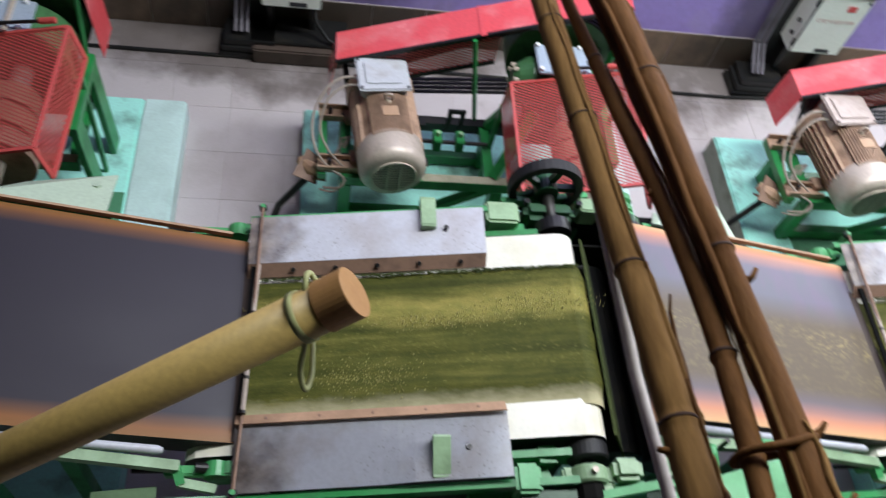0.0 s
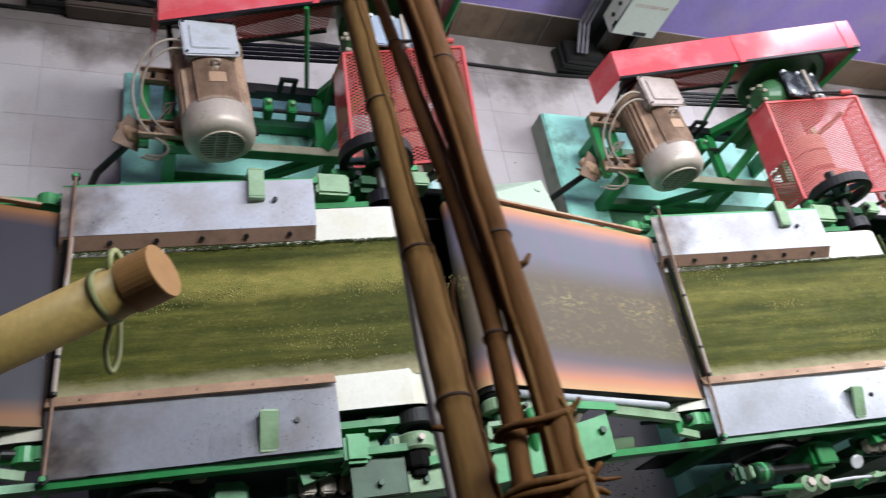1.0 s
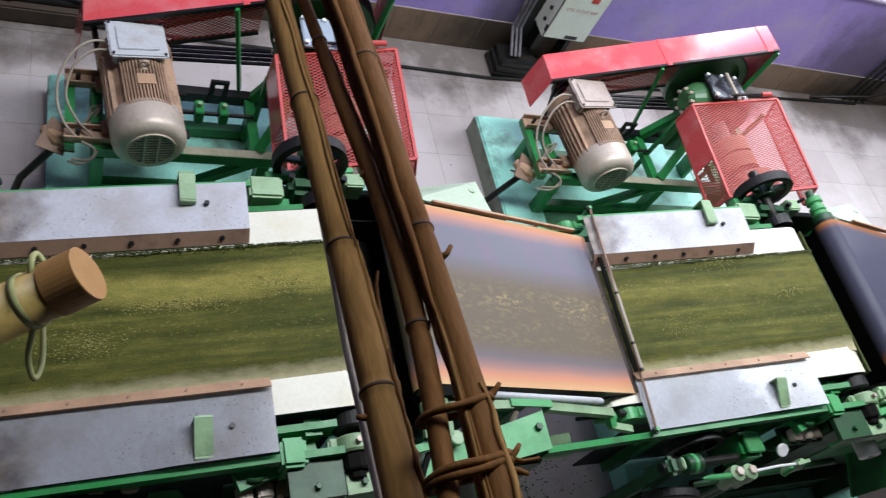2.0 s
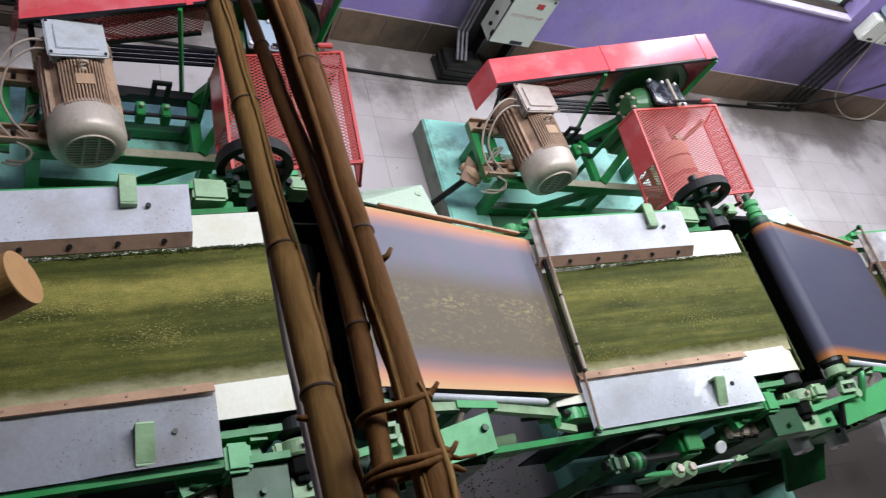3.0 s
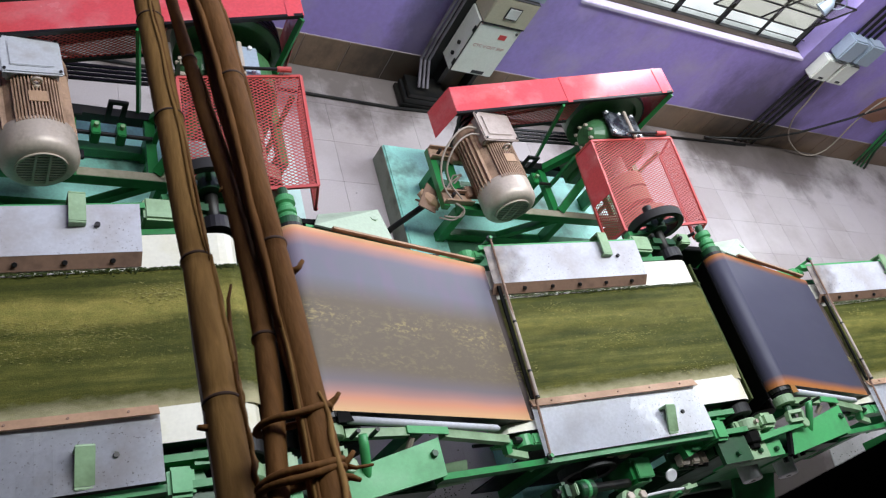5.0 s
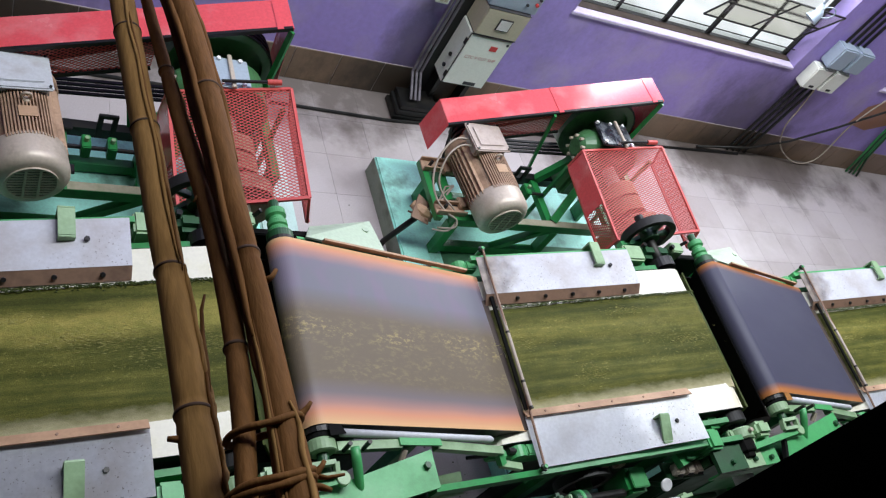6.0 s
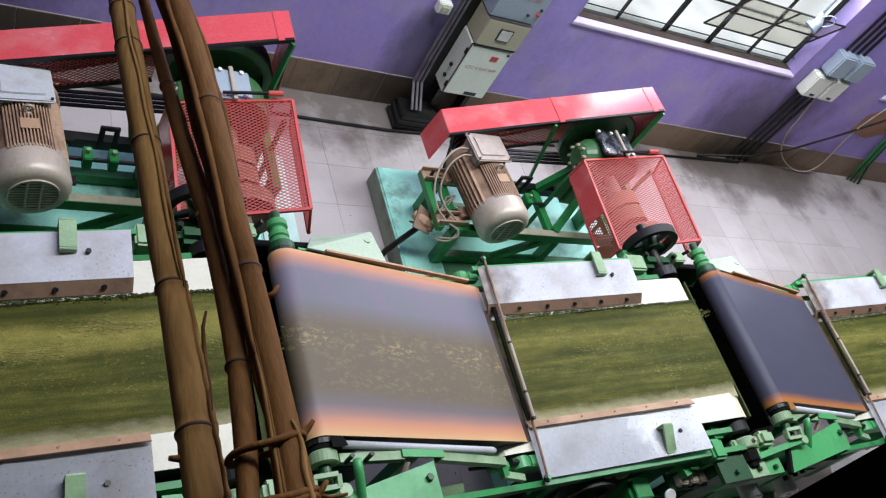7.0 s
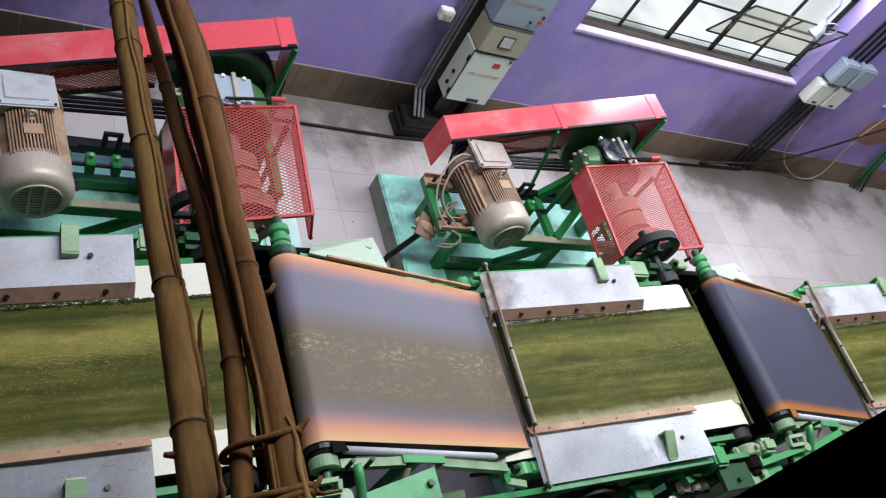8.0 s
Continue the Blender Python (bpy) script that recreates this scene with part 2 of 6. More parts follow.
def floor_material():
    m, nt, b = nodes_of("polished_floor_tile")
    info = nt.nodes.new("ShaderNodeObjectInfo")
    tint = ramp(nt, info.outputs["Random"], [(0.0, (0.52, 0.47, 0.47)), (1.0, (0.58, 0.535, 0.535))])
    fine = noise_tex(nt, 120, 3)
    geo = nt.nodes.new("ShaderNodeNewGeometry")
    bign = nt.nodes.new("ShaderNodeTexNoise")
    bign.inputs["Scale"].default_value, bign.inputs["Detail"].default_value, bign.inputs["Roughness"].default_value = 1.1, 7, 0.62
    nt.links.new(geo.outputs["Position"], bign.inputs["Vector"])
    big = bign.outputs["Fac"]
    grit = ramp(nt, fine, [(0.35, (0.86, 0.84, 0.84)), (0.7, (1, 1, 1))])
    base = blend(nt, 1.0, tint, grit, "MULTIPLY")
    dark_patch = ramp(nt, big, [(0.46, (0, 0, 0)), (0.62, (0.35,) * 3), (0.8, (0.6,) * 3)])
    out = blend(nt, dark_patch, base, (0.25, 0.2, 0.18))
    # grime and shade by the wall and the near floor, painted as ragged patches
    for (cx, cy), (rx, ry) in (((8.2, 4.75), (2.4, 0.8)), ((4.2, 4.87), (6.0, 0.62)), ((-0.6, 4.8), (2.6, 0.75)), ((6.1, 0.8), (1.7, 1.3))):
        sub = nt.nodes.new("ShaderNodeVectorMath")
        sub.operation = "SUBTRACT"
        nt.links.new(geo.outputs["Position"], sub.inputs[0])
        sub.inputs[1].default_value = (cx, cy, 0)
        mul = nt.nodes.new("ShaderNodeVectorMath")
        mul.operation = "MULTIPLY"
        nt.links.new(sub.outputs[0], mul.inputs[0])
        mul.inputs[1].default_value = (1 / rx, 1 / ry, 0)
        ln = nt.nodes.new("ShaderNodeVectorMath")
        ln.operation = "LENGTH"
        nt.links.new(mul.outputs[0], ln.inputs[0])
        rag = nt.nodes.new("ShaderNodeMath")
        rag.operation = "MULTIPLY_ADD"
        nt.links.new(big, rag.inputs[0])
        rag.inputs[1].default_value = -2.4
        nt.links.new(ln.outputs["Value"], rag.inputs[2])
        shade_patch = ramp(nt, rag.outputs[0], [(0.0, (0.8,) * 3), (0.5, (0, 0, 0))])
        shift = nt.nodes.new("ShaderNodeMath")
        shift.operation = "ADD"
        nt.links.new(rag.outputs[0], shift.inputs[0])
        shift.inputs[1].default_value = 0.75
        nt.links.new(shift.outputs[0], shade_patch.node.inputs["Fac"])
        out = blend(nt, shade_patch, out, (0.1, 0.08, 0.07))
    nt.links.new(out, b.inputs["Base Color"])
    nt.links.new(ramp(nt, big, [(0.3, (0.28,) * 3), (0.8, (0.5,) * 3)]), b.inputs["Roughness"])
    return m


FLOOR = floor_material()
GROUT = surface("dark_grout", (0.42, 0.37, 0.36), 0.9)


def stained_sheet(name, grey, rim, sheen, smeared, spec, edge, wide_rim):
    """The slick grey belt: tea-stained orange rims, a dried smear along its middle."""
    m, nt, b = nodes_of(name)
    tc = nt.nodes.new("ShaderNodeTexCoord")
    sep = nt.nodes.new("ShaderNodeSeparateXYZ")
    nt.links.new(tc.outputs["Object"], sep.inputs[0])
    wob = noise_tex(nt, 2.0, 3, (0.6, 1, 1))
    add = nt.nodes.new("ShaderNodeMath")
    add.operation = "MULTIPLY_ADD"
    nt.links.new(wob, add.inputs[0])
    add.inputs[1].default_value = 0.05
    nt.links.new(sep.outputs["Y"], add.inputs[2])
    mr = nt.nodes.new("ShaderNodeMapRange")
    mr.inputs["From Min"].default_value, mr.inputs["From Max"].default_value = 1.2, 2.19
    nt.links.new(add.outputs[0], mr.inputs["Value"])
    across = mr.outputs["Result"]
    base = ramp(nt, across, [(0.0, edge), (0.045 * wide_rim, tuple(0.5 * (a + g) for a, g in zip(rim, edge))), (0.1 * wide_rim, rim), (0.15 * wide_rim, tuple(0.5 * (a + g) for a, g in zip(rim, grey))), (0.22 * wide_rim, grey),
                             (1 - 0.16 * wide_rim, grey), (1 - 0.09 * wide_rim, tuple(0.5 * (a + g) for a, g in zip(rim, grey))), (1 - 0.05 * wide_rim, rim), (1.0, edge)])
    fine = noise_tex(nt, 46, 7, (0.4, 1, 1), 0.75)
    mid = ramp(nt, across, [(0.2, (0, 0, 0)), (0.3, (0.5, 0.5, 0.5)), (0.42, (0.3, 0.3, 0.3)), (0.47, (smeared,) * 3), (0.53, (smeared,) * 3), (0.58, (0.15, 0.15, 0.15)), (0.66, (0, 0, 0))])
    patches = noise_tex(nt, 52, 8, (0.45, 1, 1), 0.78)
    spots = ramp(nt, patches, [(0.52, (0, 0, 0)), (0.56, (0.85 * smeared,) * 3)])
    wide = noise_tex(nt, 3, 4, (0.3, 1, 1))
    gate = ramp(nt, noise_tex(nt, 7, 5, (0.5, 1.4, 1), 0.6), [(0.42, (0.12,) * 3), (0.56, (1, 1, 1))])
    smear = blend(nt, 1.0, blend(nt, 1.0, mid, spots, "MULTIPLY"), gate, "MULTIPLY")
    film = ramp(nt, across, [(0.1, (0.0,) * 3), (0.24, (0.9 * smeared,) * 3), (0.58, (0.9 * smeared,) * 3), (0.72, (0, 0, 0))])
    # wavy bluish reflections on the upper part, painted into the base colour
    ripple = noise_tex(nt, 3.4, 3, (2.2, 0.8, 1), 0.5)
    painted_reflection = ramp(nt, ripple, [(0.42, (0, 0, 0)), (0.58, (0.7 * smeared,) * 3)])
    base = blend(nt, blend(nt, 1.0, painted_reflection, ramp(nt, across, [(0.55, (0, 0, 0)), (0.66, (1, 1, 1)), (0.84, (1, 1, 1)), (0.93, (0, 0, 0))]), "MULTIPLY"), base, (0.165, 0.175, 0.2))
    out = blend(nt, film, base, (0.15, 0.12, 0.075))
    out = blend(nt, smear, out, (0.34, 0.275, 0.13))
    nt.links.new(out, b.inputs["Base Color"])
    nt.links.new(ramp(nt, wide, [(0.3, (sheen,) * 3), (0.75, (sheen + 0.14,) * 3)]), b.inputs["Roughness"])
    b.inputs["Specular IOR Level"].default_value = spec
    bump(nt, b, patches, 0.08 if smeared else 0.03, 0.002)
    return m


GREY_BELT = stained_sheet("slick_grey_belt", (0.19, 0.165, 0.215), (0.6, 0.27, 0.16), 0.34, 1.0, 0.16, (0.66, 0.46, 0.22), 0.78)
# one clean belt in two copies: window sheen coloured in, and without it
SHEEN_BELT = stained_sheet("blue_sheen_belt", (0.07, 0.07, 0.105), (0.4, 0.15, 0.05), 0.3, 0.0, 0.12, (0.34, 0.16, 0.05), 0.42)
DIM_BELT = stained_sheet("dim_clean_belt", (0.03, 0.026, 0.036), (0.25, 0.1, 0.03), 0.4, 0.0, 0.25, (0.24, 0.12, 0.03), 0.6)


def tea_material(name, lane_amount):
    m, nt, b = nodes_of(name)
    streak, grit, clump = noise_tex(nt, 7.0, 6, (0.07, 2.4, 1), 0.62), noise_tex(nt, 260, 2), noise_tex(nt, 22, 5, (0.5, 1, 1), 0.65)
    base = ramp(nt, streak, [(0.36, (0.052, 0.06, 0.008)), (0.55, (0.1, 0.104, 0.018)), (0.68, (0.17, 0.16, 0.036)), (0.82, (0.29, 0.26, 0.075))])
    flecks = ramp(nt, noise_tex(nt, 75, 5, (0.7, 1, 1), 0.7), [(0.57, (0, 0, 0)), (0.66, (0.5,) * 3)])
    lanes = ramp(nt, noise_tex(nt, 5.0, 4, (0.12, 2.2, 1), 0.6), [(0.46, (0.1,) * 3), (0.62, (1, 1, 1))])
    tcy, sepy = nt.nodes.new("ShaderNodeTexCoord"), nt.nodes.new("ShaderNodeSeparateXYZ")
    nt.links.new(tcy.outputs["Object"], sepy.inputs[0])
    sway = nt.nodes.new("ShaderNodeMath")
    sway.operation = "MULTIPLY_ADD"
    nt.links.new(noise_tex(nt, 3.0, 5, (0.5, 2, 1), 0.65), sway.inputs[0])
    sway.inputs[1].default_value = 0.22
    nt.links.new(sepy.outputs["Y"], sway.inputs[2])
    lane_at = nt.nodes.new("ShaderNodeMapRange")
    lane_at.inputs["From Min"].default_value, lane_at.inputs["From Max"].default_value = 1.41, 2.05
    nt.links.new(sway.outputs[0], lane_at.inputs["Value"])
    feed = ramp(nt, lane_at.outputs["Result"], [(0.0, (0, 0, 0)), (0.56, (0, 0, 0)), (0.66, (lane_amount,) * 3), (0.78, (0.9 * lane_amount,) * 3), (0.87, (0, 0, 0))])
    base = blend(nt, feed, base, (0.38, 0.33, 0.09))
    base = blend(nt, blend(nt, 1.0, flecks, lanes, "MULTIPLY"), base, (0.42, 0.38, 0.12))
    g = ramp(nt, grit, [(0.3, (0.6, 0.6, 0.55)), (0.7, (1.2, 1.2, 1.15))])
    c = ramp(nt, clump, [(0.35, (0.75, 0.8, 0.7)), (0.7, (1.15, 1.1, 1.1))])
    out = blend(nt, 1.0, blend(nt, 1.0, base, g, "MULTIPLY"), c, "MULTIPLY")
    tc = nt.nodes.new("ShaderNodeTexCoord")
    sep = nt.nodes.new("ShaderNodeSeparateXYZ")
    nt.links.new(tc.outputs["Object"], sep.inputs[0])
    wob = nt.nodes.new("ShaderNodeMath")
    wob.operation = "MULTIPLY_ADD"
    nt.links.new(clump, wob.inputs[0])
    wob.inputs[1].default_value = 0.09
    nt.links.new(sep.outputs["Y"], wob.inputs[2])
    thin = nt.nodes.new("ShaderNodeMapRange")
    thin.inputs["From Min"].default_value, thin.inputs["From Max"].default_value = 1.335, 1.42
    thin.inputs["To Min"].default_value, thin.inputs["To Max"].default_value = 0.85, 0.0
    nt.links.new(wob.outputs[0], thin.inputs["Value"])
    out = blend(nt, thin.outputs["Result"], out, (0.55, 0.5, 0.3))
    nt.links.new(out, b.inputs["Base Color"])
    b.inputs["Roughness"].default_value = 0.7
    b.inputs["Specular IOR Level"].default_value = 0.2
    bump(nt, b, grit, 0.5, 0.004)
    return m


TEA, TEA_EVEN = tea_material("crushed_green_tea", 0.72), tea_material("even_green_tea", 0.2)
TEA_DARK = surface("dark_tea_crumbs", (0.05, 0.07, 0.012), 0.8, dirt=(0.03, 0.04, 0.01), dirt_amount=0.6, vary=0.4)
TEA_PALE = surface("pale_tea_crumbs", (0.36, 0.33, 0.11), 0.75, dirt=(0.26, 0.25, 0.08), dirt_amount=0.5, vary=0.3)
BAMBOO = surface("brown_bamboo", (0.27, 0.15, 0.05), 0.75, dirt=(0.06, 0.022, 0.006), dirt_amount=0.85, scale=24, vary=0.16, grain=150, stretch=(1, 0.12, 1), bumpy=0.3)
BAMBOO_DARK = surface("dark_bamboo", (0.145, 0.066, 0.02), 0.75, dirt=(0.05, 0.017, 0.006), dirt_amount=0.85, scale=24, vary=0.18, grain=150, stretch=(1, 0.12, 1), bumpy=0.35)
for m in (BAMBOO, BAMBOO_DARK):
    m.node_tree.nodes["Principled BSDF"].inputs["Specular IOR Level"].default_value = 0.1
BAMBOO_RING = surface("dark_joint_scar", (0.05, 0.022, 0.01), 0.8, dirt_amount=0.4, scale=30)
RIM_LIGHT_PALE = surface("rim_light_pale", (0.62, 0.56, 0.5), 0.5, dirt=(0.34, 0.28, 0.22), dirt_amount=0.5, scale=14, vary=0.1)
YELLOW = surface("dusty_yellow_pipe_paint", (0.4, 0.28, 0.085), 0.5, dirt=(0.26, 0.19, 0.07), dirt_amount=0.5, scale=4, vary=0.12)
HOOK = surface("pale_olive_cord", (0.36, 0.38, 0.16), 0.6, dirt=(0.2, 0.17, 0.06), dirt_amount=0.6, scale=12)
CUT_RUST = surface("rusty_pipe_cap", (0.38, 0.2, 0.065), 0.65, dirt=(0.25, 0.1, 0.04), dirt_amount=0.5, scale=10)


def glass_material():
    m, nt, b = nodes_of("window_glass")
    b.inputs["Base Color"].default_value = (0.9, 0.95, 0.95, 1)
    b.inputs["Transmission Weight"].default_value, b.inputs["Roughness"].default_value, b.inputs["IOR"].default_value = 1.0, 0.15, 1.1
    return m


GLASS = glass_material()
DUSTY_GLASS = GLASS.copy()
DUSTY_GLASS.name = "dusty_casement_glass"
DUSTY_GLASS.node_tree.nodes["Principled BSDF"].inputs["Base Color"].default_value = (0.72, 0.7, 0.62, 1)
# near-black for rubbery parts and for sheets that stand for shade
DULL_BLACK = surface("dull_black_finish", (0.008, 0.008, 0.008), 0.9, dirt=(0.02, 0.018, 0.012), dirt_amount=0.5)
DULL_BLACK.node_tree.nodes["Principled BSDF"].inputs["Specular IOR Level"].default_value = 0.1
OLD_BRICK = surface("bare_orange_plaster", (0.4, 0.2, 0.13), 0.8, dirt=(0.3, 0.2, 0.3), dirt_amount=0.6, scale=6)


# outdoor surfaces glow by themselves: their daylight is put into the emission
def outside_material(name, lo, hi):
    m, nt, b = nodes_of(name)
    n = noise_tex(nt, 1.3, 4)
    col = ramp(nt, n, [(0.35, lo), (0.6, hi)])
    nt.links.new(col, b.inputs["Emission Color"])
    b.inputs["Emission Strength"].default_value = 1.0
    b.inputs["Base Color"].default_value = (0.3, 0.3, 0.3, 1)
    return m


OUTSIDE = outside_material("bright_overcast_outside", (0.6, 0.6, 0.57), (0.95, 0.96, 0.95))
OUTSIDE_VERGE = outside_material("dull_verge_outside", (0.1, 0.13, 0.07), (0.5, 0.52, 0.48))

# ---- mesh helpers ----


def part(name, bm, material, parent=None, label="", smooth=False):
    """Link a bmesh as one mesh object."""
    me = bpy.data.meshes.new(name)
    bm.normal_update()
    bm.to_mesh(me)
    bm.free()
    for mat in material if isinstance(material, (list, tuple)) else [material]:
        me.materials.append(mat)
    if smooth:
        for p in me.polygons:
            p.use_smooth = True
    ob = new(name, me)
    if parent is not None:
        ob.parent = parent
    if label:
        tagged(ob, label)
    return ob


def thing(name, label, category, group="", at=(0, 0, 0)):
    e = new(name)
    e.location = at
    e.empty_display_size = 0.05
    return tagged(e, label, category, group)


def box(bm, a, b, bevel=0.0, m=None):
    """A box between two corners, edges rounded."""
    a, b = Vector(a), Vector(b)
    r = bmesh.ops.create_cube(bm, size=1)
    vs = r["verts"]
    for v in vs:
        v.co = Vector([(a[i] + b[i]) / 2 + v.co[i] * (b[i] - a[i]) for i in range(3)])
    if bevel:
        es = {e for v in vs for e in v.link_edges}
        out = bmesh.ops.bevel(bm, geom=list(es), offset=bevel, segments=2, affect="EDGES")
        vs = list({v for f in out["faces"] for v in f.verts} | {v for v in vs if v.is_valid})
    if m is not None:
        bmesh.ops.transform(bm, matrix=m, verts=vs)
    return bm


def beam(bm, p, q, w, h, up=(0, 0, 1)):
    """A rectangular bar from p to q, w wide and h high."""
    p, q = Vector(p), Vector(q)
    d = (q - p).normalized()
    side = d.cross(Vector(up))
    side = side.normalized() if side.length > 1e-4 else Vector((1, 0, 0))
    top = side.cross(d)
    vs = [bm.verts.new(c + side * sx * w / 2 + top * sz * h / 2) for c in (p, q) for sx, sz in ((-1, -1), (1, -1), (1, 1), (-1, 1))]
    for f in ((0, 1, 2, 3), (7, 6, 5, 4), (0, 4, 5, 1), (1, 5, 6, 2), (2, 6, 7, 3), (3, 7, 4, 0)):
        bm.faces.new([vs[i] for i in f])
    return bm


def rod(bm, pts, radii, seg=14, caps=True):
    """A round bar along points, with a radius at each."""
    pts = [Vector(p) for p in pts]
    if isinstance(radii, (int, float)):
        radii = [radii] * len(pts)
    rings = []
    ref = None
    for i, p in enumerate(pts):
        d = (pts[min(i + 1, len(pts) - 1)] - pts[max(i - 1, 0)]).normalized()
        if ref is None:
            ref = d.orthogonal().normalized()
        ref = (ref - d * ref.dot(d)).normalized()
        s = d.cross(ref)
        rings.append([bm.verts.new(p + (ref * math.cos(k * math.tau / seg) + s * math.sin(k * math.tau / seg)) * radii[i]) for k in range(seg)])
    for a, b in zip(rings, rings[1:]):
        for k in range(seg):
            bm.faces.new((a[k], a[(k + 1) % seg], b[(k + 1) % seg], b[k]))
    if caps:
        bm.faces.new(rings[0][::-1])
        bm.faces.new(rings[-1])
    return bm


def plate(bm, corners, thick):
    """A flat sheet of four or more corners with a thickness, below the side its corners turn about."""
    cs = [Vector(c) for c in corners]
    n = (cs[1] - cs[0]).cross(cs[2] - cs[1]).normalized()
    top = [bm.verts.new(c) for c in cs]
    low = [bm.verts.new(c - n * thick) for c in cs]
    bm.faces.new(top)
    bm.faces.new(low[::-1])
    k = len(cs)
    for i in range(k):
        bm.faces.new((top[i], low[i], low[(i + 1) % k], top[(i + 1) % k]))
    return bm


def lattice(bm, o, u, v, long=0.044, short=0.02, w=0.0042, t=0.0025):
    """Expanded metal over the sheet o + a*u + b*v: two families of slanting strands, clipped to its edges."""
    o, u, v = Vector(o), Vector(u), Vector(v)
    lu, lv = u.length, v.length
    eu, ev = u / lu, v / lv
    n = eu.cross(ev)
    slope = short / long
    for sgn in (1, -1):
        c = -lu * slope if sgn > 0 else 0.0
        while c < (lv if sgn > 0 else lv + lu * slope):
            a0, a1 = 0.0, lu
            f = lambda a: c + sgn * slope * a
            lo, hi = sorted(((0 - c) / (sgn * slope), (lv - c) / (sgn * slope)))
            a0, a1 = max(a0, lo), min(a1, hi)
            if a1 - a0 > 0.004:
                beam(bm, o + eu * a0 + ev * f(a0), o + eu * a1 + ev * f(a1), w, t, n)
            c += short
    return bm


def flowing(pts, steps=6):
    """Points of a smooth line through the given ones."""
    pts = [Vector(p) for p in pts]
    out = []
    for i in range(len(pts) - 1):
        p0, p1, p2, p3 = pts[max(0, i - 1)], pts[i], pts[i + 1], pts[min(len(pts) - 1, i + 2)]
        for k in range(steps):
            f = k / steps
            out.append(0.5 * (2 * p1 + (p2 - p0) * f + (2 * p0 - 5 * p1 + 4 * p2 - p3) * f * f + (3 * p1 - p0 - 3 * p2 + p3) * f ** 3))
    return out + [pts[-1]]


def ring(bm, centre, axis, r0, r1, w, seg=28):
    """A round rim of rectangular section about an axis."""
    centre, axis = Vector(centre), Vector(axis).normalized()
    a = axis.orthogonal().normalized()
    b = axis.cross(a)
    loops = []
    for rr, h in ((r0, -w / 2), (r1, -w / 2), (r1, w / 2), (r0, w / 2)):
        loops.append([bm.verts.new(centre + axis * h + (a * math.cos(k * math.tau / seg) + b * math.sin(k * math.tau / seg)) * rr) for k in range(seg)])
    for i in range(4):
        p, q = loops[i], loops[(i + 1) % 4]
        for k in range(seg):
            bm.faces.new((p[k], p[(k + 1) % seg], q[(k + 1) % seg], q[k]))
    return bm


def disc(bm, c, axis, r, w, seg=22, lip=0.12):
    """A short round piece about an axis, its rims eased."""
    c, axis = Vector(c), Vector(axis).normalized()
    e = r * lip
    return rod(bm, [c - axis * w / 2, c - axis * (w / 2 - e), c + axis * (w / 2 - e), c + axis * w / 2], [r - e, r, r, r - e], seg)


def bm_new():
    return bmesh.new()


# ---- the hall ----
X0, X1, Y0, TOP = -7.0, 16.0, -6.0, 7.0
T = 0.4
slab = part("floor", box(bm_new(), (X0, Y0, -0.2), (X1, WALL_Y, -0.006)), GROUT)
tagged(slab, "pinkish grey polished tile floor, stained, with shade painted near the wall", "floor", kind="structure")


def wall_with_openings(name, opens, label, mat, y0, y1):
    """The long wall: piers, aprons and lintels round its window openings."""
    bm = bm_new()
    xs = X0
    for a, b, z0, z1 in opens:
        box(bm, (xs, y0, -0.2), (a, y1, TOP))
        box(bm, (a, y0, -0.2), (b, y1, z0))
        box(bm, (a, y0, z1), (b, y1, TOP))
        xs = b
    box(bm, (xs, y0, -0.2), (X1, y1, TOP))
    return tagged(part(name, bm, mat), label, "wall", kind="structure")


WINDOWS = [(4.62, 7.62, 1.25, 3.15), (9.2, 12.2, 1.25, 3.15)]
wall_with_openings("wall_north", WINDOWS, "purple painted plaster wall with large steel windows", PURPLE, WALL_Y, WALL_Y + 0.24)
for nm, a, b in (("wall_east", (X1, Y0, -0.2), (X1 + 0.2, WALL_Y, TOP)), ("wall_south", (X0, Y0 - 0.2, -0.2), (X1, Y0, TOP))):
    tagged(part(nm, box(bm_new(), a, b), PLASTER), "plain grey plaster wall of the hall", "wall", kind="structure")
bm = box(bm_new(), (X0 - 0.2, Y0, -0.2), (X0, WALL_Y, TOP))
tagged(part("wall_west", bm, PLASTER), "plain grey plaster wall of the hall", "wall", kind="structure")
# unseen roof, left open where the added fill lamp hangs
bm = bm_new()
for a, b in ((Y0, 2.7), (3.9, WALL_Y + 0.3)):
    box(bm, (X0 - 0.2, a, TOP), (X1 + 0.2, b, TOP + 0.15))
for a, b in ((2.7, 3.9),):
    box(bm, (X0 - 0.2, a, TOP), (0.4, b, TOP + 0.15))
    box(bm, (8.2, a, TOP), (X1 + 0.2, b, TOP + 0.15))
tagged(part("ceiling", bm, ROOF), "unseen dark sheet roof with a long opening added for the fill lamp", "ceiling", kind="structure")

# dado of brown tiles along the purple wall
dado = tagged(part("baseboard", box(bm_new(), (X0, WALL_Y - 0.006, -0.005), (X1, WALL_Y, 0.335)), GROUT), "brown tiled dado along the wall foot", "dado", kind="structure")
tile_me = None
x = -2.36
while x < 11:
    if tile_me is None:
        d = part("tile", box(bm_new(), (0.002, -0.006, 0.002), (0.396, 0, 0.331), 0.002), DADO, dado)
        tile_me = d.data
    else:
        d = new("tile", tile_me)
        d.parent = dado
    d.location = (x, WALL_Y - 0.006, 0)
    x += 0.4


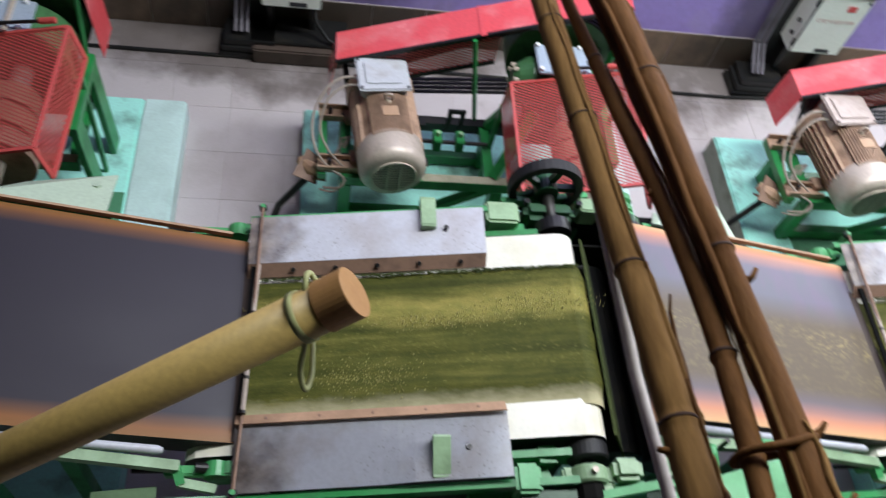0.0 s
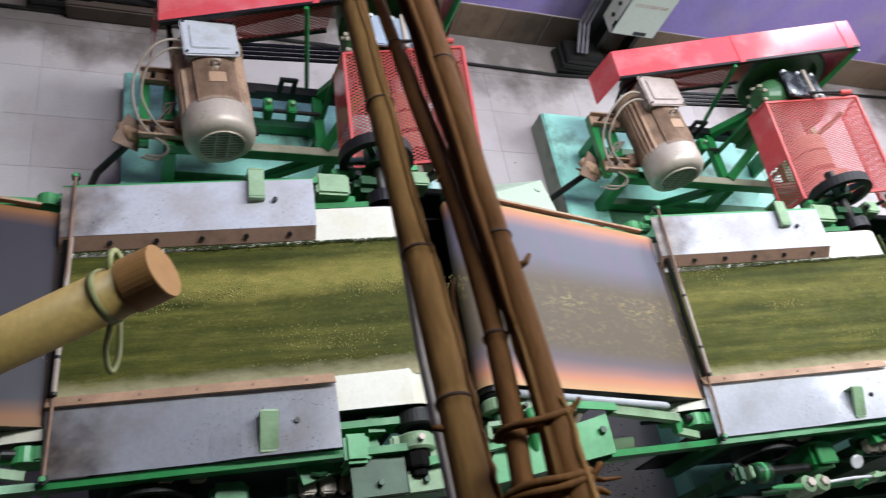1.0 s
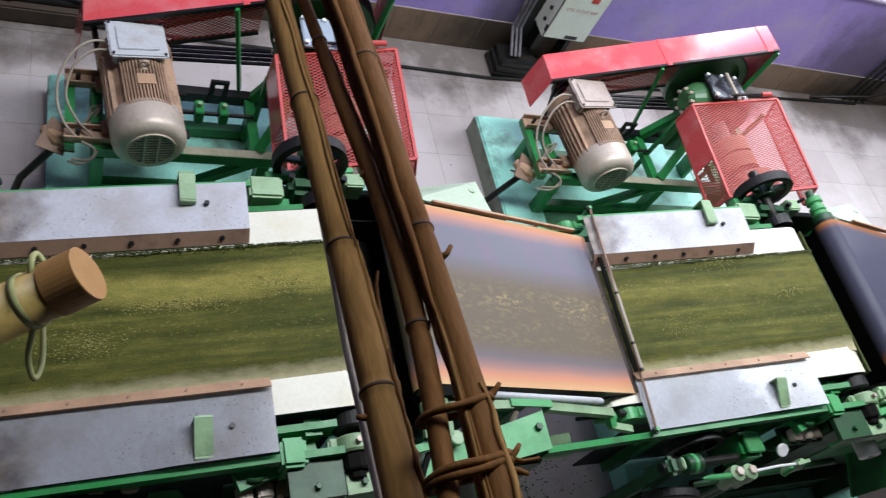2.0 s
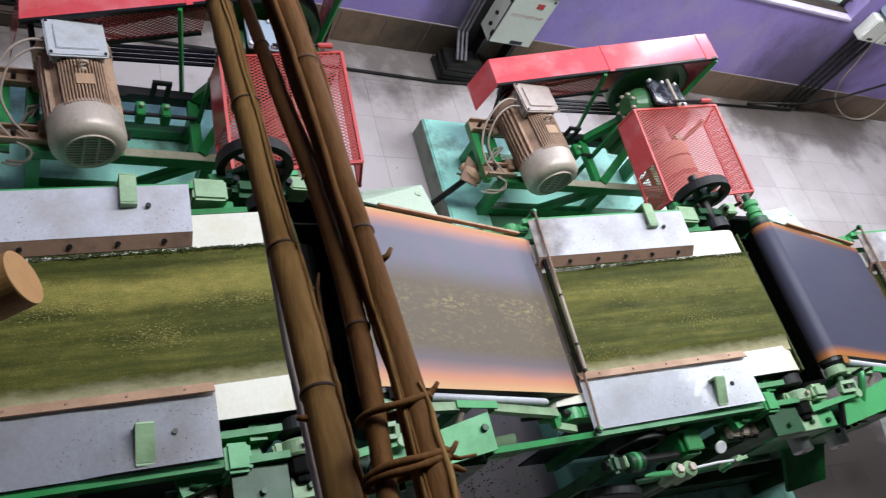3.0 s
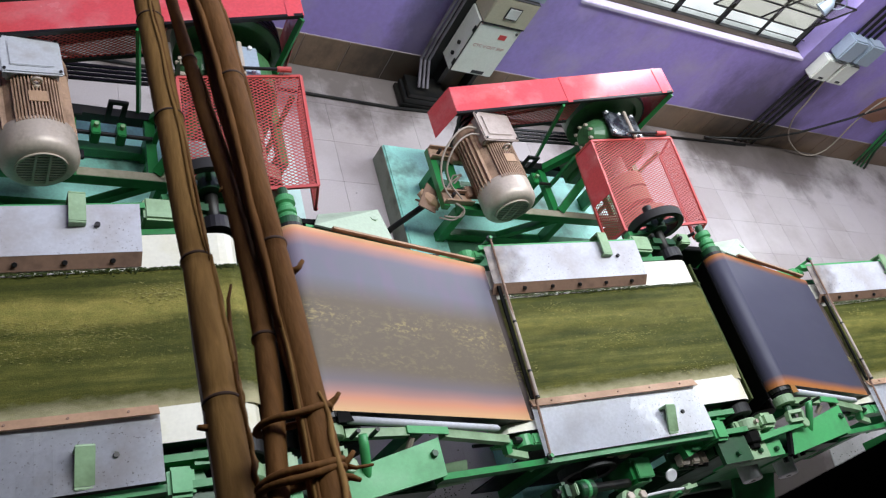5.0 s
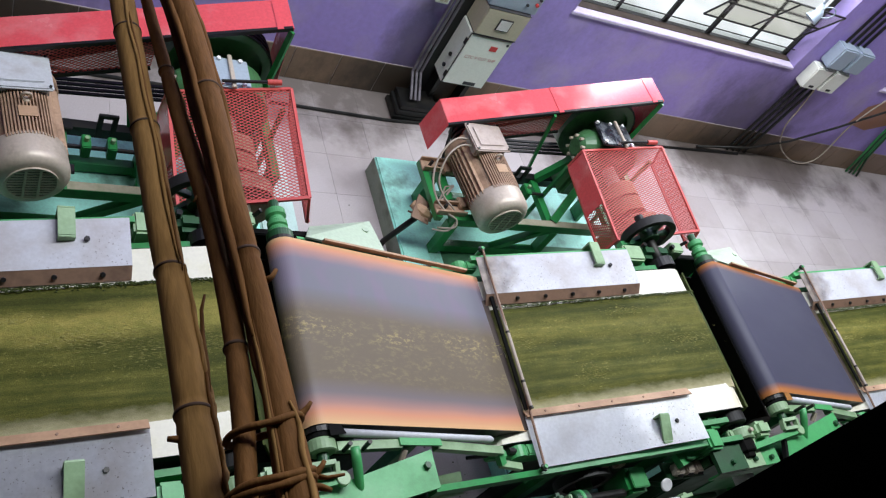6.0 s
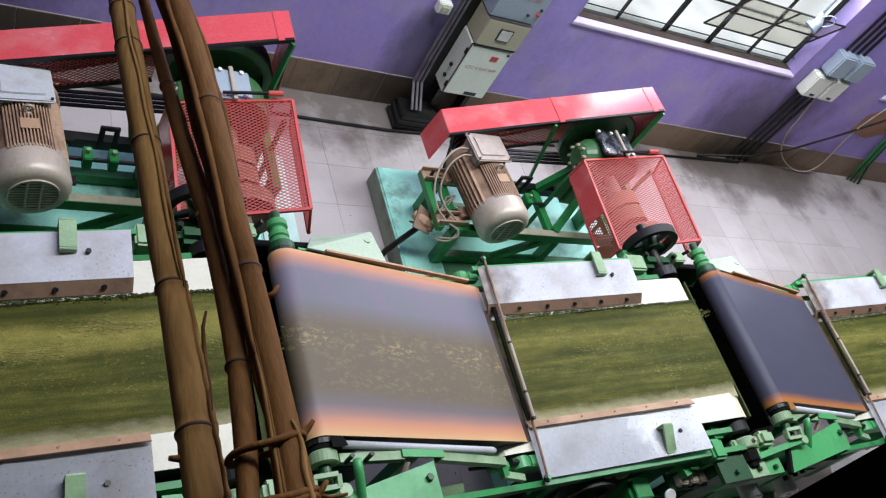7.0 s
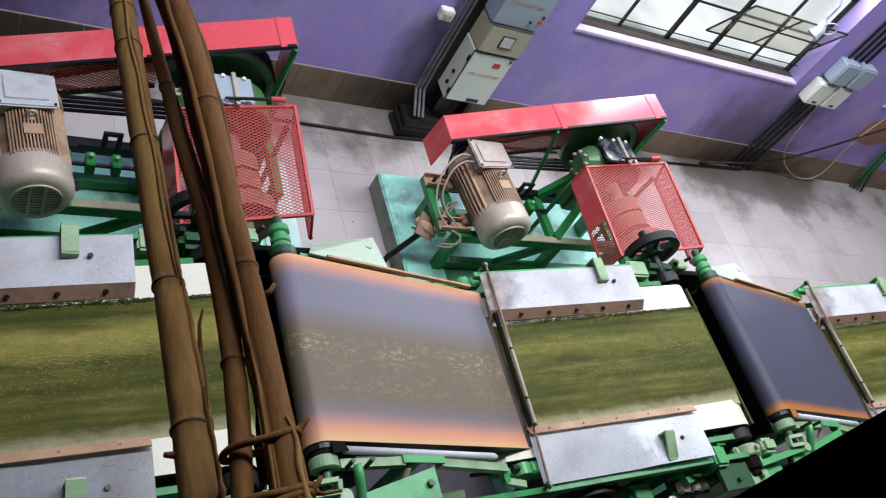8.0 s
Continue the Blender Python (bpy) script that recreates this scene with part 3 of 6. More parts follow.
def window(name, x0, x1, z0, z1):
    w = thing(name, "steel-framed window with dusty panes, bright outside", "window")
    w["kind"] = "structure"
    y = WALL_Y + 0.2
    bm = bm_new()
    for a, b in (((x0, z0), (x1, z0)), ((x0, z1), (x1, z1)), ((x0, z0), (x0, z1)), ((x1, z0), (x1, z1))):
        beam(bm, (a[0], y, a[1]), (b[0], y, b[1]), 0.05, 0.05)
    part("window_frame", bm, DARK_STEEL, w)
    nx, nz = 5, 4
    for i in range(1, nx):
        xx = x0 + (x1 - x0) * i / nx
        part("glazing_bar", beam(bm_new(), (xx, y, z0), (xx, y, z1), 0.045 if i in (2, 3) else 0.018, 0.03, (0, 1, 0)), DARK_STEEL, w)
    for j in range(1, nz):
        zz = z0 + (z1 - z0) * j / nz
        part("glazing_bar", beam(bm_new(), (x0, y, zz), (x1, y, zz), 0.018, 0.02), DARK_STEEL, w)
    part("stay_rod", rod(bm_new(), [(x0, y - 0.06, z0 + 0.13), (x1, y - 0.06, z0 + 0.13)], 0.006, 8), DARK_STEEL, w)
    for i in range(nx):
        for j in range(nz):
            a, b = x0 + (x1 - x0) * i / nx, z0 + (z1 - z0) * j / nz
            p = part("pane", box(bm_new(), (a + 0.013, y - 0.002, b + 0.013), (a + (x1 - x0) / nx - 0.013, y + 0.002, b + (z1 - z0) / nz - 0.013)), GLASS, w)
            p.visible_shadow = False
    part("window_sill", box(bm_new(), (x0, WALL_Y - 0.015, z0 - 0.01), (x1, WALL_Y + 0.17, z0 + 0.022), 0.005), SILL, w)
    part("sill_dirt", box(bm_new(), (x0 + 0.01, WALL_Y + 0.075, z0 + 0.0225), (x1 - 0.01, WALL_Y + 0.168, z0 + 0.028), 0.002), DARK_BROWN, w, "dark grime along the sill")
    part("reveal", box(bm_new(), (x1 - 0.012, WALL_Y - 0.004, z0 + 0.022), (x1 + 0.005, WALL_Y + 0.17, z1)), LILAC, w)
    part("reveal", box(bm_new(), (x0 - 0.005, WALL_Y - 0.004, z0 + 0.022), (x0 + 0.012, WALL_Y + 0.17, z1)), LILAC, w)


for i, wd in enumerate(WINDOWS):
    window("window_%d" % (i + 1), *wd)
# an open casement, hinged at its foot, and the bright yard below the window
def casement():
    w = thing("open_casement", "open steel casement with dusty panes, tilted in from the window", "casement")
    w["kind"] = "structure"
    bm = bm_new()
    x0, x1, y0, z0, y1, z1 = 6.15, 7.5, WALL_Y + 0.165, 1.48, WALL_Y - 0.09, 1.99
    for p, q in (((x0, y0, z0), (x1, y0, z0)), ((x0, y1, z1), (x1, y1, z1)), ((x0, y0, z0), (x0, y1, z1)), ((x1, y0, z0), (x1, y1, z1)), ((6.82, y0, z0), (6.82, y1, z1)), ((x0, (y0 + y1) / 2, (z0 + z1) / 2), (x1, (y0 + y1) / 2, (z0 + z1) / 2))):
        beam(bm, p, q, 0.015, 0.015)
    part("sash", bm, DARK_STEEL, w)
    p = part("pane", plate(bm_new(), [(x0, y0, z0), (x1, y0, z0), (x1, y1, z1), (x0, y1, z1)], 0.004), DUSTY_GLASS, w)
    p.visible_shadow = False


casement()
tagged(part("yard", box(bm_new(), (-2, 5.12, -0.4), (22, 9.0, -0.3)), OUTSIDE), "bright hazy concrete yard outside", "ground", kind="structure")
tagged(part("yard_verge", box(bm_new(), (-2, 6.9, -0.3), (22, 7.7, -0.26)), OUTSIDE_VERGE), "dull green verge in the yard", "verge", kind="structure")
tagged(part("backdrop", box(bm_new(), (-2, 9.0, -1), (22, 9.1, 7)), OUTSIDE), "hazy bright yard outside the windows", "backdrop", kind="structure")

# gallery on which the viewer stands, with its dark handrail
gal = thing("gallery", "plain concrete gallery over the hall", "gallery")
gal["kind"] = "structure"
part("slab", box(bm_new(), (X0, Y0, 2.55), (X1, -0.35, 2.75), 0.02), PLASTER, gal)
part("guard_rail", rod(bm_new(), [(-3, -0.45, 3.775), (4, -0.45, 3.775)], 0.03, 14), DARK_STEEL, gal)
for x in (-2.6, -0.9, 0.8, 2.5):
    part("rail_post", rod(bm_new(), [(x, -0.45, 2.74), (x, -0.45, 3.76)], 0.025, 12), DARK_STEEL, gal)

# ---- the line of machines: one unit every three metres ----
PITCH = 3.0
SLOPE = 0.16


def belt_z(x):
    return 1.165 + SLOPE * (x + 0.2)


def repeat(ob, ks):
    for k in ks:
        copy_thing(ob, pose(PITCH * k, 0, 0) @ ob.matrix_basis)


def plinth():
    t = thing("machine_plinth", "turquoise painted concrete plinth, worn and oil-stained", "plinth", "machine plinths")
    part("block", box(bm_new(), (-0.03, 2.2, 0), (1.93, 3.93, 0.185), 0.012), TURQ, t)
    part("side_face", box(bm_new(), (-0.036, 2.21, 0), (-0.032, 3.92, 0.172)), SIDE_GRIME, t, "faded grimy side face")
    part("oily_apron", box(bm_new(), (0.3, 2.21, 0.1855), (1.92, 3.14, 0.1868)), APRON, t, "dirty green painted strip")
    part("front_block", box(bm_new(), (0.28, 0.55, 0), (2.15, 2.198, 0.183), 0.012), TURQ, t)
    part("edge_block", box(bm_new(), (1.932, 2.2, 0), (2.2, 3.93, 0.187), 0.012), TURQ_WHITE, t, "faded white edge")
    return t


def motor():
    t = thing("drive_motor", "dusty tan electric motor with silver fan cowl, on a green frame", "motor", "drive motors")
    cx, cz, r = 0.43, 0.775, 0.175
    bm = bm_new()
    rod(bm, [(cx, 3.06, cz), (cx, 3.08, cz), (cx, 3.52, cz), (cx, 3.54, cz)], [r - 0.012, r, r, r - 0.012], 32)
    part("stator", bm, MOTOR, t, smooth=False)
    for k in range(-7, 8):
        bm = bm_new()
        a = k * 0.085
        p = Vector((cx + math.sin(a) * r, 0, cz + math.cos(a) * r))
        o = Vector((math.sin(a), 0, math.cos(a)))
        beam(bm, (p.x + o.x * 0.009, 3.07, p.z + o.z * 0.009), (p.x + o.x * 0.009, 3.47, p.z + o.z * 0.009), 0.007, 0.03, o)
        part("cooling_fin", bm, MOTOR, t)
    for s in (-1, 1):
        for k in range(7):
            bm = bm_new()
            z = cz - 0.1 + k * 0.032
            x = cx + s * math.sqrt(max(0.0, r * r - (z - cz) ** 2))
            beam(bm, (x + s * 0.008, 3.07, z), (x + s * 0.008, 3.5, z), 0.03, 0.007)
            part("cooling_fin", bm, MOTOR, t)
    bm = bm_new()
    rod(bm, [(cx, 3.5, cz), (cx, 3.52, cz), (cx, 3.57, cz), (cx, 3.6, cz)], [0.2, 0.205, 0.205, 0.12], 32)
    part("end_shield", bm, MOTOR, t)
    bm = bm_new()
    rod(bm, [(cx, 3.1, cz), (cx, 3.085, cz), (cx, 2.965, cz), (cx, 2.935, cz), (cx, 2.912, cz), (cx, 2.902, cz), (cx, 2.9, cz)],
        [0.186, 0.193, 0.195, 0.19, 0.174, 0.15, 0.125], 40)
    cowl = part("fan_cowl", bm, COWL, t, "dusty silver fan cowl", smooth=True)
    bm = bm_new()
    rod(bm, [(cx, 2.901, cz), (cx, 2.897, cz)], [0.122, 0.12], 28)
    part("grille_back", bm, DARK_STEEL, cowl)
    bm = bm_new()
    for k in range(-5, 6):
        h = k * 0.021
        half = math.sqrt(max(0.0, 0.122 ** 2 - h * h))
        beam(bm, (cx - half, 2.894, cz + h), (cx + half, 2.894, cz + h), 0.006, 0.0095)
    for dx in (-0.035, 0.035):
        beam(bm, (cx + dx, 2.8925, cz - 0.112), (cx + dx, 2.8925, cz + 0.112), 0.012, 0.006, (0, 1, 0))
    ring(bm, (cx, 2.895, cz), (0, 1, 0), 0.118, 0.128, 0.01)
    part("grille", bm, COWL, cowl)
    bm = bm_new()
    box(bm, (0.285, 3.37, 0.9), (0.555, 3.6, 0.975), 0.015)
    tb = part("terminal_box", bm, GREYBOX, t, "pale grey terminal box, scuffed")
    part("lid", box(bm_new(), (0.268, 3.354, 0.975), (0.572, 3.616, 0.998), 0.008), GREYBOX, tb)
    part("lid_panel", box(bm_new(), (0.312, 3.398, 0.998), (0.528, 3.572, 1.006), 0.004), GREYBOX, tb)
    for sx in (0.286, 0.554):
        for sy in (3.372, 3.598):
            part("screw", rod(bm_new(), [(sx, sy, 0.996), (sx, sy, 1.007)], 0.008, 8), DARK_STEEL, tb)
    bm = bm_new()
    ring(bm, (cx, 3.3, 0.995), (0, 1, 0), 0.016, 0.03, 0.012, 18)
    rod(bm, [(cx, 3.3, 0.94), (cx, 3.3, 0.975)], 0.02, 12)
    part("eye_bolt", bm, COWL, t, smooth=True)
    part("nameplate", box(bm_new(), (cx - 0.045, 3.18, 0.972), (cx + 0.045, 3.25, 0.978)), TAN, t, "small tan nameplate")
    for y in (3.12, 3.44):
        part("foot", box(bm_new(), (0.22, y, 0.6), (0.64, y + 0.09, 0.65), 0.006), MOTOR, t)
    part("shaft", rod(bm_new(), [(cx, 3.58, cz), (cx, 3.86, cz)], 0.03, 16), DARK_STEEL, t)
    bm = bm_new()
    for k in range(4):
        ring(bm, (cx, 3.64 + k * 0.036, cz), (0, 1, 0), 0.03, 0.105, 0.02, 24)
    ring(bm, (cx, 3.694, cz), (0, 1, 0), 0.03, 0.085, 0.14, 24)
    part("pulley", bm, DARK_STEEL, t)
    # cable gland and hanging cables at the side
    bm = bm_new()
    rod(bm, flowing([(0.28, 3.5, 0.945), (0.2, 3.51, 0.94), (0.11, 3.47, 0.91), (0.03, 3.39, 0.82), (0.005, 3.29, 0.73), (0.03, 3.18, 0.66), (0.1, 3.09, 0.62), (0.17, 3.04, 0.6), (0.15, 3.0, 0.56), (0.06, 3.05, 0.5)]), 0.0075, 8)
    part("cable", bm, CABLE, t, smooth=True)
    bm = bm_new()
    rod(bm, flowing([(0.28, 3.44, 0.945), (0.2, 3.45, 0.93), (0.1, 3.4, 0.87), (0.05, 3.3, 0.75), (0.09, 3.2, 0.67), (0.15, 3.12, 0.64), (0.2, 3.07, 0.59), (0.12, 3.0, 0.53), (0.04, 3.06, 0.47)]), 0.007, 8)
    part("cable", bm, CABLE, t, smooth=True)
    t.matrix_basis = pose(0.43, 3.45, 0) @ pose(0, 0, 0, 0, 0, 6) @ pose(-0.43, -3.45, 0)
    return t


def motor_frame():
    t = thing("motor_frame", "bright green welded steel motor frame on the plinth", "frame", "motor frames")
    z0, z1 = 0.187, 0.56
    for p, q in (((0.2, 3.05, z1), (1.75, 3.05, z1)), ((0.24, 3.05, 0.24), (1.2, 3.05, 0.24)), ((0.24, 3.52, 0.24), (1.2, 3.52, 0.24))):
        part("rail", beam(bm_new(), p, q, 0.06, 0.075), GREEN, t)
    part("back_rail", beam(bm_new(), (0.2, 3.52, z1), (1.75, 3.52, z1), 0.06, 0.075), DARK_STEEL, t, "oily black rail")
    part("rail_dust", box(bm_new(), (0.68, 3.022, 0.5985), (1.74, 3.078, 0.602), 0.001), SETTLED_DUST, t, "tan dust settled on the rail")
    for p, q in (((0.23, 3.05, z1), (0.23, 3.52, z1)), ((0.66, 3.05, z1), (0.66, 3.52, z1)), ((1.1, 3.05, z1), (1.1, 3.52, z1)), ((1.72, 3.05, z1), (1.72, 3.52, z1))):
        part("cross_rail", beam(bm_new(), p, q, 0.06, 0.05), GREEN, t)
    for y in (3.07, 3.5):
        part("gearbox_leg", beam(bm_new(), (1.81, y, z0), (1.78, y, 0.9), 0.13, 0.035, (1, 0, 0)), GREEN, t)
    part("gearbox_rail", beam(bm_new(), (1.78, 3.0, 0.87), (1.78, 3.56, 0.87), 0.05, 0.06), GREEN, t)
    for x in (0.23, 1.15):
        for y in (3.05, 3.52):
            part("leg", beam(bm_new(), (x, y, z0), (x, y, z1 - 0.038), 0.07, 0.07, (0, 1, 0)), GREEN, t)
    part("brace", beam(bm_new(), (0.7, 3.05, 0.25), (1.1, 3.05, 0.53), 0.05, 0.05), GREEN, t)
    part("brace", beam(bm_new(), (1.12, 3.5, 0.6), (1.3, 3.45, 1.0), 0.06, 0.05), GREEN, t)
    part("brace", beam(bm_new(), (1.12, 3.08, 0.6), (1.32, 3.3, 0.95), 0.06, 0.05), GREEN, t)
    # motor slide: two bars with bolts and a tension screw
    for y in (3.16, 3.48):
        part("slide_bar", box(bm_new(), (0.2, y - 0.03, 0.597), (0.72, y + 0.03, 0.62), 0.004), DARK_STEEL, t)
    for y in (3.1, 3.5):
        ch = part("slide_channel", box(bm_new(), (0.06, y - 0.05, 0.598), (0.3, y + 0.05, 0.612), 0.003), MOTOR, t, "dust-caked slide channel")
        for e in (-0.045, 0.045):
            part("flange", box(bm_new(), (0.06, y + e - 0.006, 0.6125), (0.3, y + e + 0.006, 0.65), 0.002), MOTOR, ch)
        part("bolt", rod(bm_new(), [(0.13, y, 0.61), (0.13, y, 0.66)], 0.014, 6), DARK_STEEL, ch)
    part("end_bar", beam(bm_new(), (0.09, 3.04, 0.57), (0.09, 3.56, 0.57), 0.05, 0.05), GREEN, t)
    part("tension_screw", rod(bm_new(), [(0.64, 3.32, 0.62), (1.1, 3.32, 0.62)], 0.013, 10), DARK_STEEL, t)
    for x in (0.78, 0.92):
        part("screw_block", box(bm_new(), (x - 0.025, 3.27, 0.58), (x + 0.025, 3.37, 0.68), 0.006), GREEN, t)
        part("nut", rod(bm_new(), [(x, 3.32, 0.64), (x, 3.32, 0.71)], 0.014, 6), PALE_GREEN, t)
    bm = bm_new()
    box(bm, (0.84, 3.44, 0.585), (0.87, 3.46, 0.74), 0.003)
    box(bm, (0.92, 3.44, 0.585), (0.95, 3.46, 0.74), 0.003)
    box(bm, (0.84, 3.44, 0.74), (0.95, 3.46, 0.77), 0.003)
    part("slotted_plate", bm, DARK_STEEL, t)
    return t


def cable_wrap():
    t = thing("cable_joint", "torn brown cloth wrapped round a cable joint on a conduit", "cable joint", "cable joints")
    bm = bm_new()
    plate(bm, [(-0.08, 3.1, 0.5), (0.06, 3.06, 0.47), (0.1, 3.2, 0.52), (0.0, 3.26, 0.56)], 0.012)
    plate(bm, [(-0.05, 3.2, 0.44), (0.05, 3.08, 0.5), (0.12, 3.12, 0.44), (0.04, 3.22, 0.4)], 0.012)
    part("cloth", bm, RUST, t, "torn brown cloth")
    part("cloth", rod(bm_new(), [(-0.04, 3.22, 0.5), (0.03, 3.15, 0.49), (0.1, 3.12, 0.47)], [0.03, 0.05, 0.025], 10), TAN, t)
    part("conduit", rod(bm_new(), [(0.06, 3.17, 0.48), (-0.16, 3.1, 0.19), (-0.22, 3.05, 0.01)], 0.022, 12), DARK_STEEL, t)
    for k in range(3):
        part("wire", rod(bm_new(), [(0.04, 3.15, 0.5), (0.12 + 0.03 * k, 3.2 + 0.02 * k, 0.52), (0.2, 3.24 + 0.03 * k, 0.56 + 0.03 * k), (0.26, 3.3, 0.64)], 0.007, 7), CABLE, t, smooth=True)
    return t


def belt_guard():
    t = thing("belt_guard", "red sheet-metal belt guard with expanded-metal side", "guard", "belt guards")
    ya, yb = 3.6, 3.85
    A, B = Vector((0.15, 0, 0.95)), Vector((1.785, 0, 1.525))
    up = [(A.x, ya, A.z), (B.x, ya, B.z), (B.x, yb, B.z), (A.x, yb, A.z)]
    part("top_sheet", plate(bm_new(), up, 0.004), RED, t)
    s = A.lerp(B, 0.505)
    d = (B - A).normalized() * 0.018
    part("lap_strap", plate(bm_new(), [(s.x - d.x, ya - 0.004, s.z - d.z + 0.005), (s.x + d.x, ya - 0.004, s.z + d.z + 0.005), (s.x + d.x, yb, s.z + d.z + 0.005), (s.x - d.x, yb, s.z - d.z + 0.005)], 0.004), RED, t)
    e = A.lerp(B, 0.955)
    part("lap_strap", plate(bm_new(), [(e.x - d.x, ya - 0.004, e.z - d.z + 0.005), (e.x + d.x, ya - 0.004, e.z + d.z + 0.005), (e.x + d.x, yb, e.z + d.z + 0.005), (e.x - d.x, yb, e.z - d.z + 0.005)], 0.004), RED, t)
    part("end_sheet", plate(bm_new(), [(0.146, ya, 0.948), (0.146, yb, 0.948), (0.11, yb, 0.67), (0.11, ya, 0.67)], 0.004), RED, t)
    part("end_sheet", plate(bm_new(), [(1.789, yb, 1.52), (1.789, ya, 1.52), (1.84, ya, 0.84), (1.84, yb, 0.84)], 0.004), RED, t)
    # far side of expanded metal, in an angle frame
    bm = bm_new()
    lattice(bm, (0.3, ya + 0.012, 0.77), (0.78, 0, 0.273), (0, 0, 0.22), 0.038, 0.021, 0.0048)
    part("mesh_side", bm, RED_MESH, t)
    bm = bm_new()
    for p, q in (((0.3, ya + 0.012, 0.765), (1.08, ya + 0.012, 1.038)), ((0.15, yb - 0.012, 0.93), (1.785, yb - 0.012, 1.5)), ((0.15, ya + 0.008, 0.937), (1.785, ya + 0.008, 1.512))):
        beam(bm, p, q, 0.02, 0.025)
    part("edge_angle", bm, DARK_STEEL, t)
    part("post", beam(bm_new(), (0.93, ya - 0.008, 1.21), (1.04, ya - 0.05, 0.6), 0.035, 0.02), GREEN, t, "green guard post")
    part("post", beam(bm_new(), (1.78, ya - 0.006, 1.5), (1.74, ya - 0.03, 0.6), 0.035, 0.02), GREEN, t, "green guard post")
    part("post", beam(bm_new(), (0.2, ya + 0.02, 0.93), (0.26, ya - 0.06, 0.55), 0.03, 0.015), DARK_STEEL, t)
    return t


def gearbox():
    t = thing("gearbox", "green gearbox with a grey bolted cover plate and large pulley", "gearbox", "gearboxes")
    bm = bm_new()
    rod(bm, [(1.5, 3.32, 1.0), (1.5, 3.34, 1.0), (1.5, 3.56, 1.0), (1.5, 3.6, 1.0)], [0.21, 0.24, 0.24, 0.18], 32)
    box(bm, (1.26, 3.34, 0.6), (1.74, 3.56, 0.92), 0.03)
    rod(bm, [(1.16, 3.45, 1.06), (1.19, 3.45, 1.06), (1.26, 3.45, 1.06), (1.36, 3.45, 1.06)], [0.06, 0.1, 0.14, 0.15], 24)
    part("housing", bm, WORN_GREEN, t, smooth=False)
    part("hinge", rod(bm_new(), [(1.4, 3.35, 1.265), (1.65, 3.342, 1.315)], 0.01, 10), DARK_STEEL, t)
    part("hinge_knob", rod(bm_new(), [(1.65, 3.342, 1.315), (1.73, 3.34, 1.331)], 0.017, 10), RED_MESH, t)
    for k in range(8):
        a = k * math.tau / 8
        part("flange_bolt", rod(bm_new(), [(1.155, 3.45 + 0.085 * math.cos(a), 1.06 + 0.085 * math.sin(a)), (1.195, 3.45 + 0.085 * math.cos(a), 1.06 + 0.085 * math.sin(a))], 0.012, 6), COWL, t)
    cover = part("cover_plate", box(bm_new(), (1.37, 3.37, 1.225), (1.68, 3.6, 1.25), 0.006), BLUEGREY, t, "blue-grey bolted cover plate")
    for x in (1.385, 1.51, 1.635):
        for y in (3.39, 3.58):
            part("bolt", rod(bm_new(), [(x, y, 1.245), (x, y, 1.265)], 0.014, 6), CHROME, cover)
    cover.location = (-0.1, -0.04, 0)
    part("clamp_bar", box(bm_new(), (1.56, 3.355, 1.25), (1.585, 3.615, 1.268), 0.003), COWL, cover)
    bm = bm_new()
    ring(bm, (1.47, 3.72, 1.06), (0, 1, 0), 0.26, 0.315, 0.15, 48)
    ring(bm, (1.47, 3.7, 1.06), (0, 1, 0), 0.08, 0.28, 0.02, 40)
    ring(bm, (1.47, 3.72, 1.06), (0, 1, 0), 0.03, 0.08, 0.16, 20)
    lp = part("large_pulley", bm, WORN_GREEN, t)
    for k in range(6):
        a = k * math.tau / 6 + 0.4
        part("spoke", beam(bm_new(), (1.47 + 0.07 * math.cos(a), 3.74, 1.06 + 0.07 * math.sin(a)), (1.47 + 0.27 * math.cos(a), 3.74, 1.06 + 0.27 * math.sin(a)), 0.05, 0.03, (0, 1, 0)), OILY, lp)
    part("shaft", rod(bm_new(), [(1.47, 3.5, 1.06), (1.47, 3.82, 1.06)], 0.035, 16), DARK_STEEL, t)
    part("output_shaft", rod(bm_new(), [(1.5, 3.34, 0.98), (1.5, 2.56, 0.98)], 0.05, 18), COWL, t, smooth=True)
    bm = bm_new()
    rod(bm, [(1.5, 3.12, 0.98), (1.5, 3.0, 0.98)], 0.13, 24)
    rod(bm, [(1.5, 2.98, 0.98), (1.5, 2.86, 0.98)], 0.13, 24)
    part("coupling", bm, TAN, t)
    part("gear_wheel", rod(bm_new(), [(1.5, 2.78, 0.98), (1.5, 2.68, 0.98)], 0.19, 28), MOTOR, t)
    return t


def v_belts():
    t = thing("v_belt_set", "black rubber v-belts running under the guard", "belt", "v-belts")
    for k in range(4):
        y = 3.655 + k * 0.036
        a, b, ra, rb = Vector((0.43, 0.775)), Vector((1.47, 1.06)), 0.1, 0.318
        d = b - a
        base = math.atan2(d.y, d.x)
        off = math.acos((rb - ra) / d.length)
        pts = []
        for i in range(9):
            th = base + off + i * (math.tau - 2 * off) / 8
            pts.append(Vector((a.x + ra * math.cos(th), y, a.y + ra * math.sin(th))))
        for i in range(13):
            th = base - off + i * (2 * off) / 12
            pts.append(Vector((b.x + rb * math.cos(th), y, b.y + rb * math.sin(th))))
        bm = bm_new()
        pts.append(pts[0])
        for p, q in zip(pts, pts[1:]):
            beam(bm, p, q, 0.02, 0.014, (q - p).cross(Vector((0, 1, 0))))
        part("v_belt", bm, BLACK, t)
    return t


